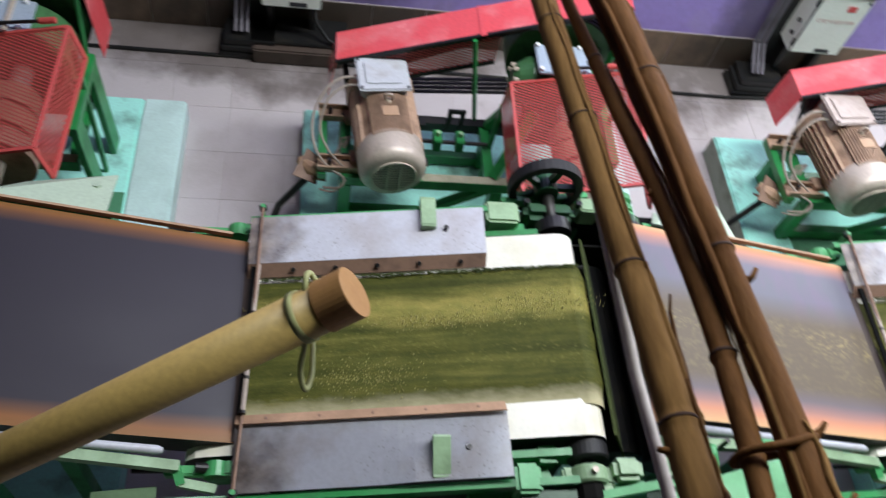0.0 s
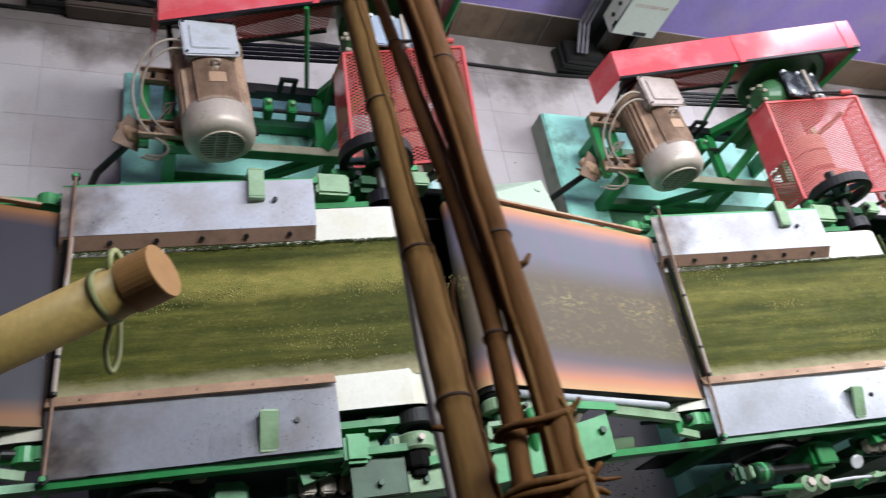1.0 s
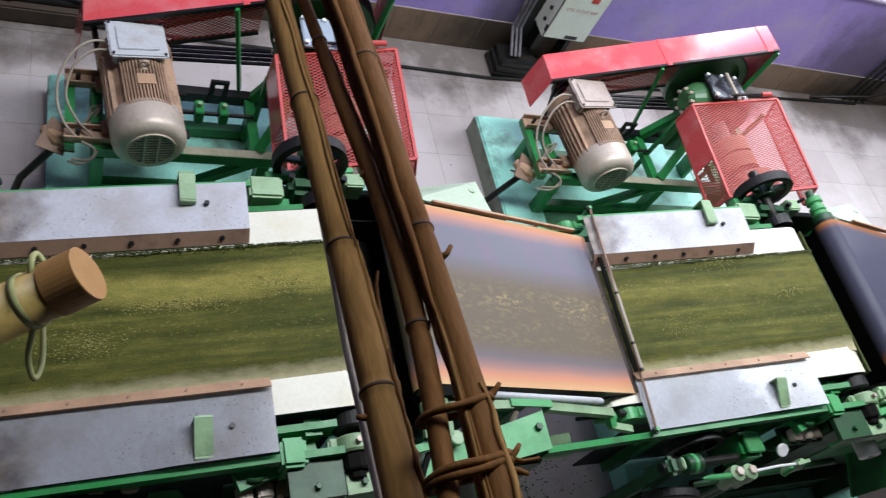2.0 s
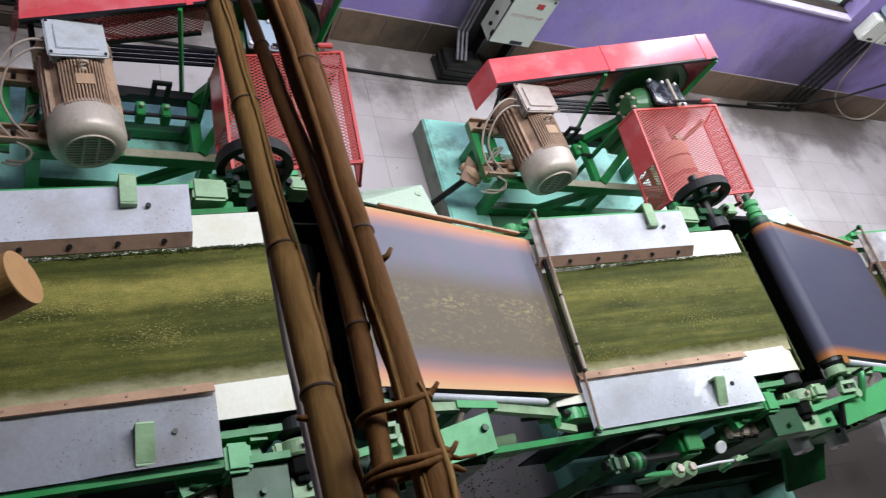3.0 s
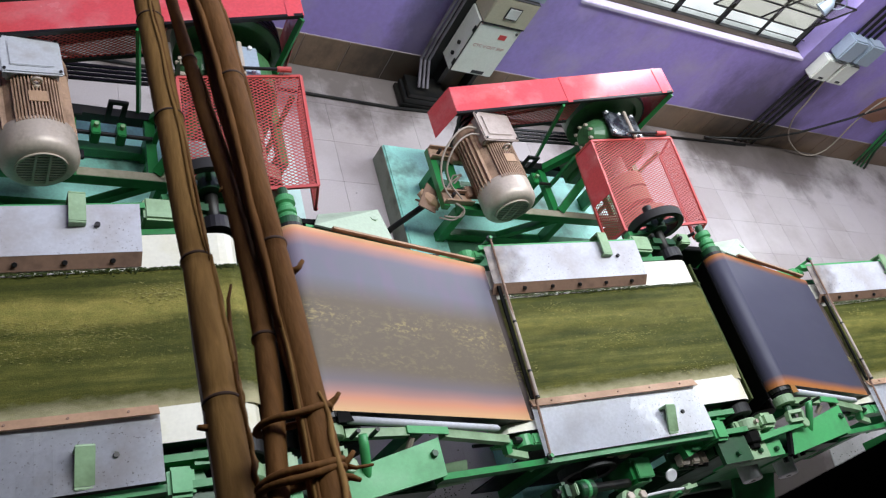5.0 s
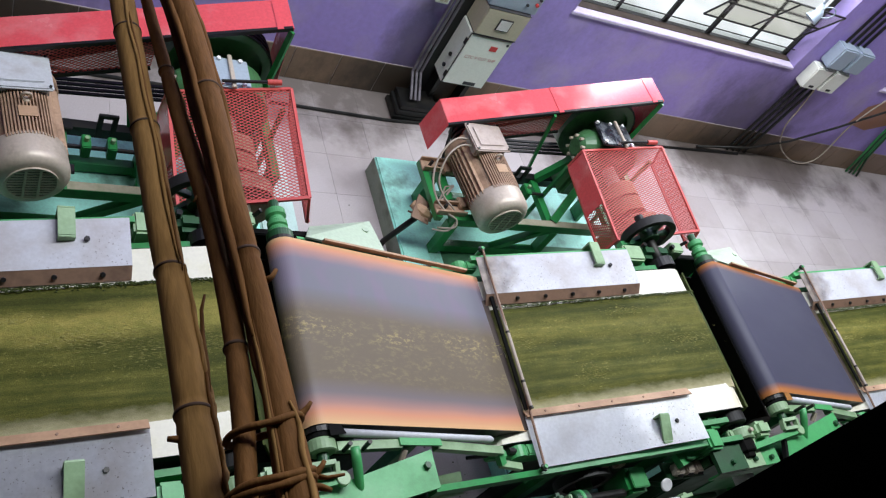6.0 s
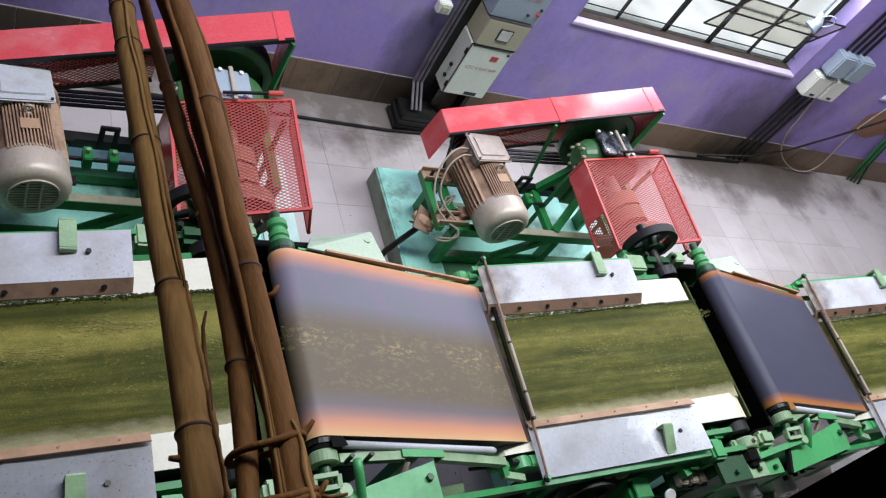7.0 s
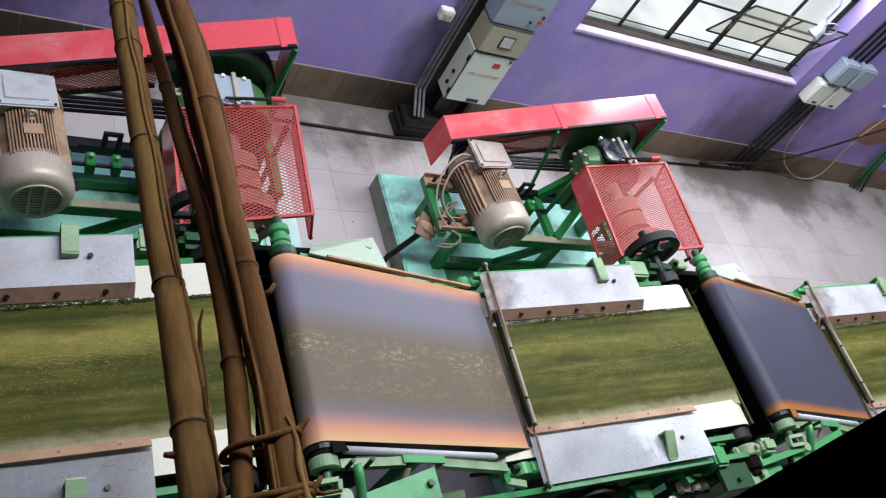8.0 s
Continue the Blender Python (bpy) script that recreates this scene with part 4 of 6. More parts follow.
def coupling_guard():
    t = thing("coupling_guard", "red expanded-metal coupling guard with painted angle rim", "guard", "coupling guards")
    tl, tr, br, bl = Vector((1.13, 3.33, 1.14)), Vector((1.79, 3.32, 1.31)), Vector((1.77, 2.55, 1.275)), Vector((1.12, 2.55, 1.105))
    side_t, side_b = Vector((1.12, 3.33, 0.96)), Vector((1.1, 2.55, 0.92))
    bm = bm_new()
    lattice(bm, bl, br - bl, tl - bl, 0.038, 0.0215, 0.0047)
    part("mesh_top", bm, RED_MESH, t)
    bm = bm_new()
    lattice(bm, side_b, bl - side_b, side_t - side_b, 0.038, 0.0215, 0.0047)
    part("mesh_flank", bm, RED_MESH, t)
    bm = bm_new()
    lattice(bm, (1.82, 2.53, 1.09), (0.02, 0.77, 0.03), (-0.05, 0.02, 0.19), 0.038, 0.0215, 0.0047)
    part("mesh_flank", bm, RED_MESH, t)
    bm = bm_new()
    for p, q in ((tl, tr), (tr, br), (br, bl), (bl, tl), (side_t, side_b), (tl, side_t), (bl, side_b)):
        beam(bm, p, q, 0.018, 0.016)
    lo_t, lo_b = Vector((1.84, 3.3, 1.12)), Vector((1.82, 2.53, 1.09))
    for p, q in ((tr, lo_t), (br, lo_b), (lo_t, lo_b)):
        beam(bm, p, q, 0.022, 0.014)
    part("rim", bm, RED_MESH, t)
    f0, f1 = tl.lerp(bl, 0.02), tl.lerp(bl, 0.6)
    g0, g1 = side_t.lerp(side_b, 0.02), side_t.lerp(side_b, 0.6)
    part("flank_sheet", plate(bm_new(), [f0 + Vector((-0.006, 0, 0)), f1 + Vector((-0.006, 0, 0)), g1 + Vector((-0.006, 0, 0)), g0 + Vector((-0.006, 0, 0))], 0.003), RED, t, "solid red flank sheet")
    for p in (side_t, Vector((1.79, 3.3, 1.16))):
        part("leg", beam(bm_new(), p, (p.x, p.y, 0.187), 0.025, 0.025, (0, 1, 0)), GREEN, t)
    part("foot_strap", beam(bm_new(), (1.42, 2.55, 1.185), (1.45, 2.36, 0.98), 0.06, 0.012, (1, 0, 0)), RED_MESH, t, "red flat strap")
    return t


def green_wheel_stand():
    t = thing("bearing_stand", "green bearing stand carrying the head drum shaft", "bearing", "bearing stands")
    part("post", box(bm_new(), (1.02, 2.3, 0.187), (1.36, 2.42, 1.16), 0.01), OILY, t)
    part("side_plate", box(bm_new(), (0.86, 2.33, 0.187), (1.8, 2.37, 1.22), 0.006), DULL_BLACK, t)
    part("bearing_block", box(bm_new(), (1.04, 2.26, 1.1), (1.3, 2.36, 1.33), 0.03), OILY, t)
    part("side_lug", box(bm_new(), (1.32, 2.3, 1.22), (1.42, 2.38, 1.34), 0.008), PALE_GREEN, t)
    part("pin", rod(bm_new(), [(1.4, 2.36, 1.3), (1.44, 2.36, 1.38)], 0.012, 8), DARK_STEEL, t)
    part("side_block", box(bm_new(), (0.84, 2.2, 1.2), (1.0, 2.32, 1.36), 0.012), PALE_GREEN, t)
    part("shaft", rod(bm_new(), [(1.17, 2.12, 1.31), (1.17, 2.6, 1.31)], 0.032, 16), DARK_STEEL, t, smooth=True)
    bm = bm_new()
    rod(bm, [(1.17, 2.155, 1.31), (1.17, 2.16, 1.31), (1.17, 2.225, 1.31), (1.17, 2.23, 1.31)], [0.06, 0.085, 0.085, 0.06], 24)
    part("collar", bm, DARK_STEEL, t)
    for x in (1.05, 1.31):
        part("bolt", rod(bm_new(), [(x, 2.33, 1.33), (x, 2.33, 1.36)], 0.016, 6), DARK_STEEL, t)
    part("bracket", beam(bm_new(), (0.95, 2.4, 1.24), (1.4, 2.46, 1.24), 0.03, 0.05), MID_GREEN, t)
    return t


def spoked_wheel():
    t = thing("spoked_pulley", "spoked black and green cast pulley on the drum shaft", "pulley", "spoked pulleys")
    bm = bm_new()
    ring(bm, (0, 0, 0), (0, 1, 0), 0.145, 0.185, 0.06, 36)
    part("rim", bm, BLACK, t, "worn black rim")
    part("hub", rod(bm_new(), [(0, -0.05, 0), (0, 0.05, 0)], 0.06, 20), OILY, t)
    for k in range(5):
        a = k * math.tau / 5
        part("spoke", beam(bm_new(), (0.05 * math.cos(a), 0, 0.05 * math.sin(a)), (0.15 * math.cos(a), 0, 0.15 * math.sin(a)), 0.03, 0.03, (0, 1, 0)), OILY, t)
    t.location = (1.16, 2.44, 1.33)
    return t


def sheet_profile(bm, prof, y0, y1, mat=0):
    a = [bm.verts.new((x, y0, z)) for x, z in prof]
    b = [bm.verts.new((x, y1, z)) for x, z in prof]
    for i in range(len(prof)):
        j = (i + 1) % len(prof)
        bm.faces.new((a[i], a[j], b[j], b[i]))
    bm.faces.new(a[::-1]).material_index = 1
    bm.faces.new(b).material_index = 1
    return bm


HEAD = (1.17, 1.31)


def feed_conveyor():
    t = thing("feed_conveyor", "cream belt feed conveyor with steel skirts, carrying crushed tea", "conveyor", "feed conveyors")
    r = 0.09
    prof = [(-0.34, belt_z(-0.34))]
    for i in range(9):
        a = math.pi / 2 + 0.16 - i * (math.pi) / 8
        prof.append((HEAD[0] - 0.01 + r * math.cos(a), HEAD[1] - 0.012 + r * math.sin(a)))
    prof.append((-0.34, belt_z(-0.34) - 0.19))
    for i in range(1, 6):
        a = -math.pi / 2 - i * math.pi / 6
        prof.append((-0.34 + 0.095 * math.cos(a), belt_z(-0.34) - 0.095 + 0.095 * math.sin(a)))
    part("belt", sheet_profile(bm_new(), prof, 1.147, 2.122), [CREAM, DARK_STEEL], t, "cream rubber belt")
    part("head_drum", rod(bm_new(), [(HEAD[0], 1.13, HEAD[1] - 0.02), (HEAD[0], 2.14, HEAD[1] - 0.02)], 0.075, 24), DARK_STEEL, t)
    part("drum_end", rod(bm_new(), [(HEAD[0], 1.075, HEAD[1] - 0.03), (HEAD[0], 1.082, HEAD[1] - 0.03), (HEAD[0], 1.135, HEAD[1] - 0.03)], [0.078, 0.086, 0.086], 28), BLACK, t)
    part("drum_shaft", rod(bm_new(), [(HEAD[0], 0.93, HEAD[1] - 0.03), (HEAD[0], 2.2, HEAD[1] - 0.03)], 0.03, 14), DULL_BLACK, t)

    def z(x, h=0.0):
        return belt_z(x) + h
    # far skirt: lip, sheet, clip
    x0, x1 = -0.24, 0.815
    part("skirt_plate", plate(bm_new(), [(x0, 2.005, z(x0, 0.055)), (x1, 2.005, z(x1, 0.055)), (x1, 2.25, z(x1, 0.068)), (x0, 2.25, z(x0, 0.068))], 0.004), STEEL, t, "bright steel skirt sheet")
    part("skirt_lip", plate(bm_new(), [(x0, 1.955, z(x0, 0.012)), (x1, 1.955, z(x1, 0.012)), (x1, 2.006, z(x1, 0.054)), (x0, 2.006, z(x0, 0.054))], 0.005), RUST, t, "rusty brown lip")
    for k in range(5):
        x = x0 + 0.2 + k * 0.185
        part("rivet", disc(bm_new(), (x, 1.976, z(x, 0.036)), (0, -0.6, 0.75), 0.011, 0.016, 8), DARK_STEEL, t)
    # near skirt
    bm = bm_new()
    cols, lines = (x0, 0.1, 0.34, 0.4, 0.46, 0.6, x1 + 0.02), (0.99, 1.08, 1.17, 1.262)
    grid = []
    for x in cols:
        row = []
        for y in lines:
            f = (y - 0.99) / 0.272
            slant, flat = 0.016 + 0.014 * f, 0.032 - 0.009 * f
            m = min(1, max(0, (x - 0.34) / 0.12))
            row.append(bm.verts.new((x, y, z(x, slant + (flat - slant) * m))))
        grid.append(row)
    for p, q in zip(grid, grid[1:]):
        for k in range(len(lines) - 1):
            bm.faces.new((p[k], q[k], q[k + 1], p[k + 1]))
    bmesh.ops.solidify(bm, geom=bm.faces[:], thickness=0.004)
    part("skirt_plate", bm, NEAR_STEEL, t, "bright steel skirt sheet, dented at one end")
    part("sealing_strip", plate(bm_new(), [(x0, 1.255, z(x0, 0.052)), (x1 + 0.015, 1.255, z(x1 + 0.015, 0.052)), (x1 + 0.015, 1.30, z(x1 + 0.015, 0.03)), (x0, 1.30, z(x0, 0.03))], 0.006), TAN, t, "tan sealing strip")
    for k in range(5):
        x = x0 + 0.12 + k * 0.21
        part("rivet", rod(bm_new(), [(x, 1.278, z(x, 0.035)), (x, 1.278, z(x, 0.046))], 0.0055, 8), RUST, t)
    part("edge_beam", beam(bm_new(), (x0 - 0.02, 0.975, z(x0, -0.035)), (1.1, 0.975, z(1.1, -0.035)), 0.03, 0.06), GREEN, t)
    part("edge_beam", beam(bm_new(), (x0, 2.27, z(x0, 0.0)), (0.85, 2.27, z(0.85, 0.0)), 0.03, 0.06), MID_GREEN, t)
    for y0, y1, h0, h1, f in ((2.15, 2.285, 0.1, 0.108, 2.15), (1.012, 1.142, 0.04, 0.088, 1.012)):
        zc = z(0.535)
        clip = part("clip", plate(bm_new(), [(0.525, y0, zc + h0), (0.595, y0, zc + h0), (0.595, y1, zc + h1), (0.525, y1, zc + h1)], 0.012), PALE_GREEN, t)
        part("clip_face", box(bm_new(), (0.525, f - 0.012, zc + 0.01 if y0 < 2 else zc + 0.062), (0.595, f - 0.001, zc + h0), 0.002), PALE_GREEN, clip)
        part("clip_face", box(bm_new(), (0.525, y1 + 0.001, zc + 0.02), (0.595, y1 + 0.012, zc + h1), 0.002), PALE_GREEN, clip)
    for x, y, h in ((0.64, 2.14, 0.066), (0.671, 1.117, 0.024)):
        part("bolt", rod(bm_new(), [(x, y, z(x, h)), (x, y, z(x, h + 0.014))], 0.012, 6), DARK_STEEL, t)
    # dark brown sheet painted in for the shaded gap at the belt tail
    part("tail_cover", plate(bm_new(), [(-0.36, 1.2, z(-0.36, 0.006)), (-0.222, 1.2, z(-0.222, 0.012)), (-0.222, 1.99, z(-0.222, 0.012)), (-0.36, 1.99, z(-0.36, 0.006))], 0.008), DARK_BROWN, t)
    # side frames and legs
    for y in (1.1, 2.17):
        part("side_frame", beam(bm_new(), (-0.34, y, z(-0.34, -0.1)), (1.1, y, z(1.1, -0.1)), 0.03, 0.12), GREEN, t)
    for x in (0.14, 1.0):
        for y in (1.1, 2.2):
            part("leg", beam(bm_new(), (x, y, 0.187), (x, y, z(x, -0.06)), 0.07, 0.07, (0, 1, 0)), GREEN, t)
    part("corner_block", box(bm_new(), (0.845, 0.93, 1.16), (0.95, 1.05, 1.35), 0.015), MID_GREEN, t)
    return t


def cross_rod():
    t = thing("cross_rod", "thin steel rod across the belt between two bolts", "rod", "cross rods")
    part("bar", rod(bm_new(), [(-0.19, 2.3, 1.25), (-0.2, 1.6, 1.228), (-0.228, 0.985, 1.2)], 0.007, 10), RUST, t)
    for y0, y1 in ((1.75, 1.99), (1.45, 1.74), (1.3, 1.44)):
        part("sleeve", rod(bm_new(), [(-0.2 + 0.03 * (y0 - 1.7), y0, 1.23), (-0.2 + 0.03 * (y1 - 1.7), y1, 1.232)], 0.0105, 12), CABLE, t)
        part("collar", rod(bm_new(), [(-0.2 + 0.03 * (y0 - 1.7), y0 - 0.008, 1.23), (-0.2 + 0.03 * (y0 - 1.7), y0 + 0.004, 1.23)], 0.013, 10), DARK_STEEL, t)
    part("backing_bar", beam(bm_new(), (-0.212, 1.99, 1.212), (-0.225, 1.3, 1.2), 0.022, 0.012), DULL_BLACK, t)
    for x, y, h in ((-0.19, 2.3, 1.26), (-0.228, 0.985, 1.215)):
        part("bolt", rod(bm_new(), [(x, y, 1.0), (x, y, h)], 0.011, 8), MID_GREEN, t)
        part("nut", rod(bm_new(), [(x, y, h - 0.03), (x, y, h - 0.012)], 0.02, 6), DARK_STEEL, t)
    return t


def transfer_conveyor():
    t = thing("transfer_conveyor", "slick grey belt conveyor with orange tea-stained rims", "conveyor", "transfer conveyors")
    r = 0.075
    hx, hz = -1.487, 1.375
    slope = math.atan2(1.163 - 1.445, -0.24 + 1.47)
    top = math.pi / 2 + slope
    prof = [(-0.265, 1.171)]
    for i in range(29):
        a = top + i * math.pi / 28
        prof.append((hx + r * math.cos(a), hz + r * math.sin(a)))
    prof.append((-0.265, 1.036))
    for i in range(1, 5):
        a = -math.pi / 2 + i * math.pi / 5
        prof.append((-0.265 + 0.067 * math.cos(a), 1.1035 + 0.067 * math.sin(a)))
    belt = part("belt", sheet_profile(bm_new(), prof, 1.195, 2.155), [GREY_BELT, DARK_STEEL], t)
    for p in belt.data.polygons:
        p.use_smooth = False
    part("drum", rod(bm_new(), [(hx, 1.17, hz), (hx, 2.18, hz)], 0.068, 20), DARK_STEEL, t)
    part("drum_collar", disc(bm_new(), (hx, 2.195, hz), (0, 1, 0), 0.066, 0.06, 30), OILY, t, smooth=False)
    part("collar_ring", disc(bm_new(), (hx, 2.24, hz), (0, 1, 0), 0.05, 0.03, 28), MID_GREEN, t)
    part("drum_collar", rod(bm_new(), [(hx, 1.15, hz), (hx, 1.193, hz)], [0.06, 0.06], 20), DULL_BLACK, t)
    part("drum_bearing", rod(bm_new(), [(hx, 1.09, hz), (hx, 1.095, hz), (hx, 1.14, hz), (hx, 1.148, hz)], [0.055, 0.064, 0.064, 0.055], 22), PALE_GREEN, t)
    part("belt_flap", plate(bm_new(), [(hx + 0.02, 1.14, hz + 0.075), (hx + 0.1, 1.15, hz + 0.06), (hx + 0.08, 1.19, hz + 0.066), (hx + 0.02, 1.19, hz + 0.078)], 0.004), DULL_BLACK, t)
    part("shaft", rod(bm_new(), [(hx, 1.0, hz), (hx, 2.42, hz)], 0.026, 14), OILY, t)
    part("sleeve", rod(bm_new(), [(hx, 2.255, hz), (hx, 2.265, hz), (hx, 2.29, hz), (hx, 2.3, hz), (hx, 2.315, hz), (hx, 2.325, hz), (hx, 2.36, hz), (hx, 2.365, hz)], [0.036, 0.05, 0.05, 0.038, 0.038, 0.052, 0.05, 0.03], 28), MID_GREEN, t)
    # raised edge on the far side, pipe on the near side
    part("edge_angle", beam(bm_new(), (-1.28, 2.17, 1.415), (-0.32, 2.17, 1.2), 0.012, 0.028), TAN, t)
    part("edge_pipe", rod(bm_new(), [(-1.4, 1.165, 1.41), (-0.52, 1.15, 1.215), (-0.5, 1.15, 1.21)], [0.018, 0.018, 0.011], 12), GREYBOX, t, "pale pipe along the edge", smooth=True)
    # take-up brackets at the tail, both sides
    for y, s in ((2.24, 1), (1.1, -1)):
        br = part("take_up", box(bm_new(), (-0.5, y - 0.02, 1.08), (-0.25, y + 0.02, 1.13), 0.006), MID_GREEN, t)
        part("screw", rod(bm_new(), [(-0.62, y, 1.12), (-0.2, y, 1.12)], 0.01, 8), DARK_STEEL, br)
        part("bearing", rod(bm_new(), [(-0.3, y - 0.03, 1.11), (-0.3, y + 0.03, 1.11)], 0.05, 16), MID_GREEN, br)
        part("bearing", box(bm_new(), (-0.27, y - 0.03, 1.1), (-0.2, y + 0.03, 1.16), 0.008), MID_GREEN, br)
    part("side_arm", beam(bm_new(), (-1.42, 1.115, 1.37), (-1.09, 1.12, 1.325), 0.04, 0.04), PALE_GREEN, t)
    part("arm_step", beam(bm_new(), (-1.1, 1.125, 1.352), (-0.86, 1.122, 1.305), 0.035, 0.012), MID_GREEN, t)
    part("side_arm", beam(bm_new(), (-0.88, 1.118, 1.275), (-0.44, 1.1, 1.165), 0.04, 0.042), PALE_GREEN, t)
    part("arm_foot", beam(bm_new(), (-0.455, 1.115, 1.165), (-0.43, 1.045, 1.13), 0.035, 0.04), MID_GREEN, t)
    part("arm_foot", beam(bm_new(), (-0.44, 1.05, 1.128), (-0.3, 1.03, 1.1), 0.035, 0.03), PALE_GREEN, t)
    part("arm_bolt", rod(bm_new(), [(-1.06, 1.1, 1.31), (-1.07, 1.06, 1.27)], 0.016, 8), COWL, t)
    part("hinge_pin", rod(bm_new(), [(-0.38, 1.105, 1.14), (-0.27, 1.105, 1.12)], 0.02, 12), DARK_STEEL, t)
    part("hinge_lug", box(bm_new(), (-0.33, 1.07, 1.1), (-0.23, 1.09, 1.15), 0.008), PALE_GREEN, t)
    part("base_tie", beam(bm_new(), (-0.97, 0.9, 1.3), (-0.26, 0.972, 1.135), 0.03, 0.06), GREEN, t)
    part("tie_shelf", plate(bm_new(), [(-0.8, 0.97, 0.9), (-0.55, 0.99, 0.9), (-0.55, 1.1, 0.93), (-0.8, 1.08, 0.93)], 0.01), PALE_GREEN, t)
    # far side cheek plate with a bolt
    ck = part("cheek_plate", plate(bm_new(), [(-1.36, 2.2, 1.4), (-0.86, 2.2, 1.28), (-0.86, 2.48, 1.2), (-1.24, 2.4, 1.22)], 0.012), CHALKY_GREEN, t, "pale green cheek plate")
    part("bolt", rod(bm_new(), [(-0.93, 2.37, 1.22), (-0.93, 2.38, 1.255)], 0.02, 6), CHALKY_GREEN, ck)
    part("cheek_wall", plate(bm_new(), [(-1.4, 2.2, 0.5), (-0.84, 2.2, 0.5), (-0.84, 2.2, 1.27), (-1.4, 2.2, 1.38)], 0.014), MID_GREEN, t)
    for x in (-1.3, -0.9):
        part("leg", beam(bm_new(), (x, 2.24, 0.0), (x, 2.24, 1.2), 0.06, 0.06, (0, 1, 0)), GREEN, t)
        part("leg", beam(bm_new(), (x, 1.22, 0.0), (x, 1.22, 1.1), 0.06, 0.06, (0, 1, 0)), GREEN, t)
    return t


def crushing_rollers():
    """The cutting rollers in the dark gap, their bearings and the drive on the near side."""
    t = thing("roller_machine", "green crushing roller machine, oily, with steel shaft ends", "machine", "roller machines")
    for x in (1.38, 1.7):
        part("roller", rod(bm_new(), [(x, 1.17, 0.98), (x, 2.12, 0.98)], 0.15, 28), DARK_STEEL, t)
    for x in (1.36, 1.7):
        sh = part("shaft_end", rod(bm_new(), [(x + 0.02, 0.76, 1.02), (x + 0.02, 0.766, 1.02), (x + 0.02, 0.868, 1.02)], [0.058, 0.064, 0.064], 28), CHROME, t, "bright steel shaft end")
        part("centre_mark", disc(bm_new(), (x + 0.02, 0.7595, 1.02), (0, 1, 0), 0.016, 0.004), DARK_STEEL, sh)
    part("near_cheek", box(bm_new(), (0.9, 0.87, 0.25), (2.05, 0.99, 1.25), 0.01), OILY, t)
    part("cheek_plate", plate(bm_new(), [(1.2, 0.862, 0.72), (1.95, 0.862, 0.72), (1.95, 0.862, 1.12), (1.2, 0.862, 1.12)], 0.006), GREEN, t)
    part("far_cheek", box(bm_new(), (1.05, 2.16, 0.25), (1.8, 2.26, 1.05), 0.01), OILY, t)
    # deck under the head drum bearing, and the gable plate beside it
    for xa, xb, mat in ((0.87, 1.09, OILY), (1.1, 1.24, PALE_GREEN), (1.25, 1.375, MID_GREEN)):
        dk = part("near_deck", plate(bm_new(), [(xa, 0.8 + 0.03 * (xa - 0.87), 1.31), (xb, 0.8 + 0.03 * (xb - 0.87), 1.325), (xb, 0.98, 1.325), (xa, 0.97, 1.31)], 0.03), mat, t)
        part("bolt", disc(bm_new(), ((xa + xb) / 2, 0.85, 1.325), (0, 0, 1), 0.014, 0.03, 6), OILY, dk)
    part("deck_front", plate(bm_new(), [(0.88, 0.799, 1.19), (1.38, 0.812, 1.21), (1.38, 0.812, 1.295), (0.88, 0.799, 1.28)], 0.012), GREEN, t)
    dk = part("gable_plate", plate(bm_new(), [(1.385, 0.79, 1.36), (2.045, 0.896, 1.36), (2.045, 1.074, 1.36), (1.46, 0.934, 1.36)], 0.012), MID_GREEN, t, "bright green gable plate")
    part("bolt", disc(bm_new(), (2.0, 0.997, 1.365), (0, 0, 1), 0.018, 0.03, 6), OILY, dk)
    part("gable_web", plate(bm_new(), [(1.39, 0.805, 1.1), (2.03, 0.91, 1.18), (2.04, 0.912, 1.345), (1.39, 0.805, 1.345)], 0.012), GREEN, t)
    part("gable_seam", beam(bm_new(), (1.38, 0.792, 1.352), (1.455, 0.93, 1.352), 0.02, 0.03), DULL_BLACK, t)
    for x in (1.52, 1.62, 1.7):
        part("web_bolt", disc(bm_new(), (x, 0.8 + 0.16 * (x - 1.39), 1.2), (0, 1, 0), 0.016, 0.05, 6), DARK_STEEL, t)
    # head drum bearing with its black coupling and the tension lever
    bb = part("bearing", disc(bm_new(), (1.15, 1.0, 1.31), (0, 1, 0), 0.078, 0.07, 26), PALE_GREEN, t)
    part("hub", disc(bm_new(), (1.15, 0.965, 1.31), (0, 1, 0), 0.05, 0.03), OILY, bb)
    part("grease_cup", rod(bm_new(), [(1.15, 1.0, 1.38), (1.15, 1.0, 1.41)], 0.013, 8), COWL, bb)
    part("bearing_foot", box(bm_new(), (1.04, 0.965, 1.3), (1.26, 1.035, 1.335), 0.01), PALE_GREEN, bb)
    bm = disc(bm_new(), (1.15, 0.93, 1.31), (0, 1, 0), 0.06, 0.07, 8)
    disc(bm, (1.15, 0.885, 1.31), (0, 1, 0), 0.038, 0.04, 8)
    part("black_coupling", bm, DULL_BLACK, t)
    part("pillow_block", box(bm_new(), (1.24, 0.97, 1.3), (1.36, 1.06, 1.385), 0.02), PALE_GREEN, t)
    part("lever", beam(bm_new(), (1.18, 0.915, 1.345), (1.56, 0.965, 1.4), 0.034, 0.02), MID_GREEN, t)
    part("lever_eye", disc(bm_new(), (1.57, 0.967, 1.4), (0, 0, 1), 0.032, 0.03), PALE_GREEN, t)
    bm = bm_new()
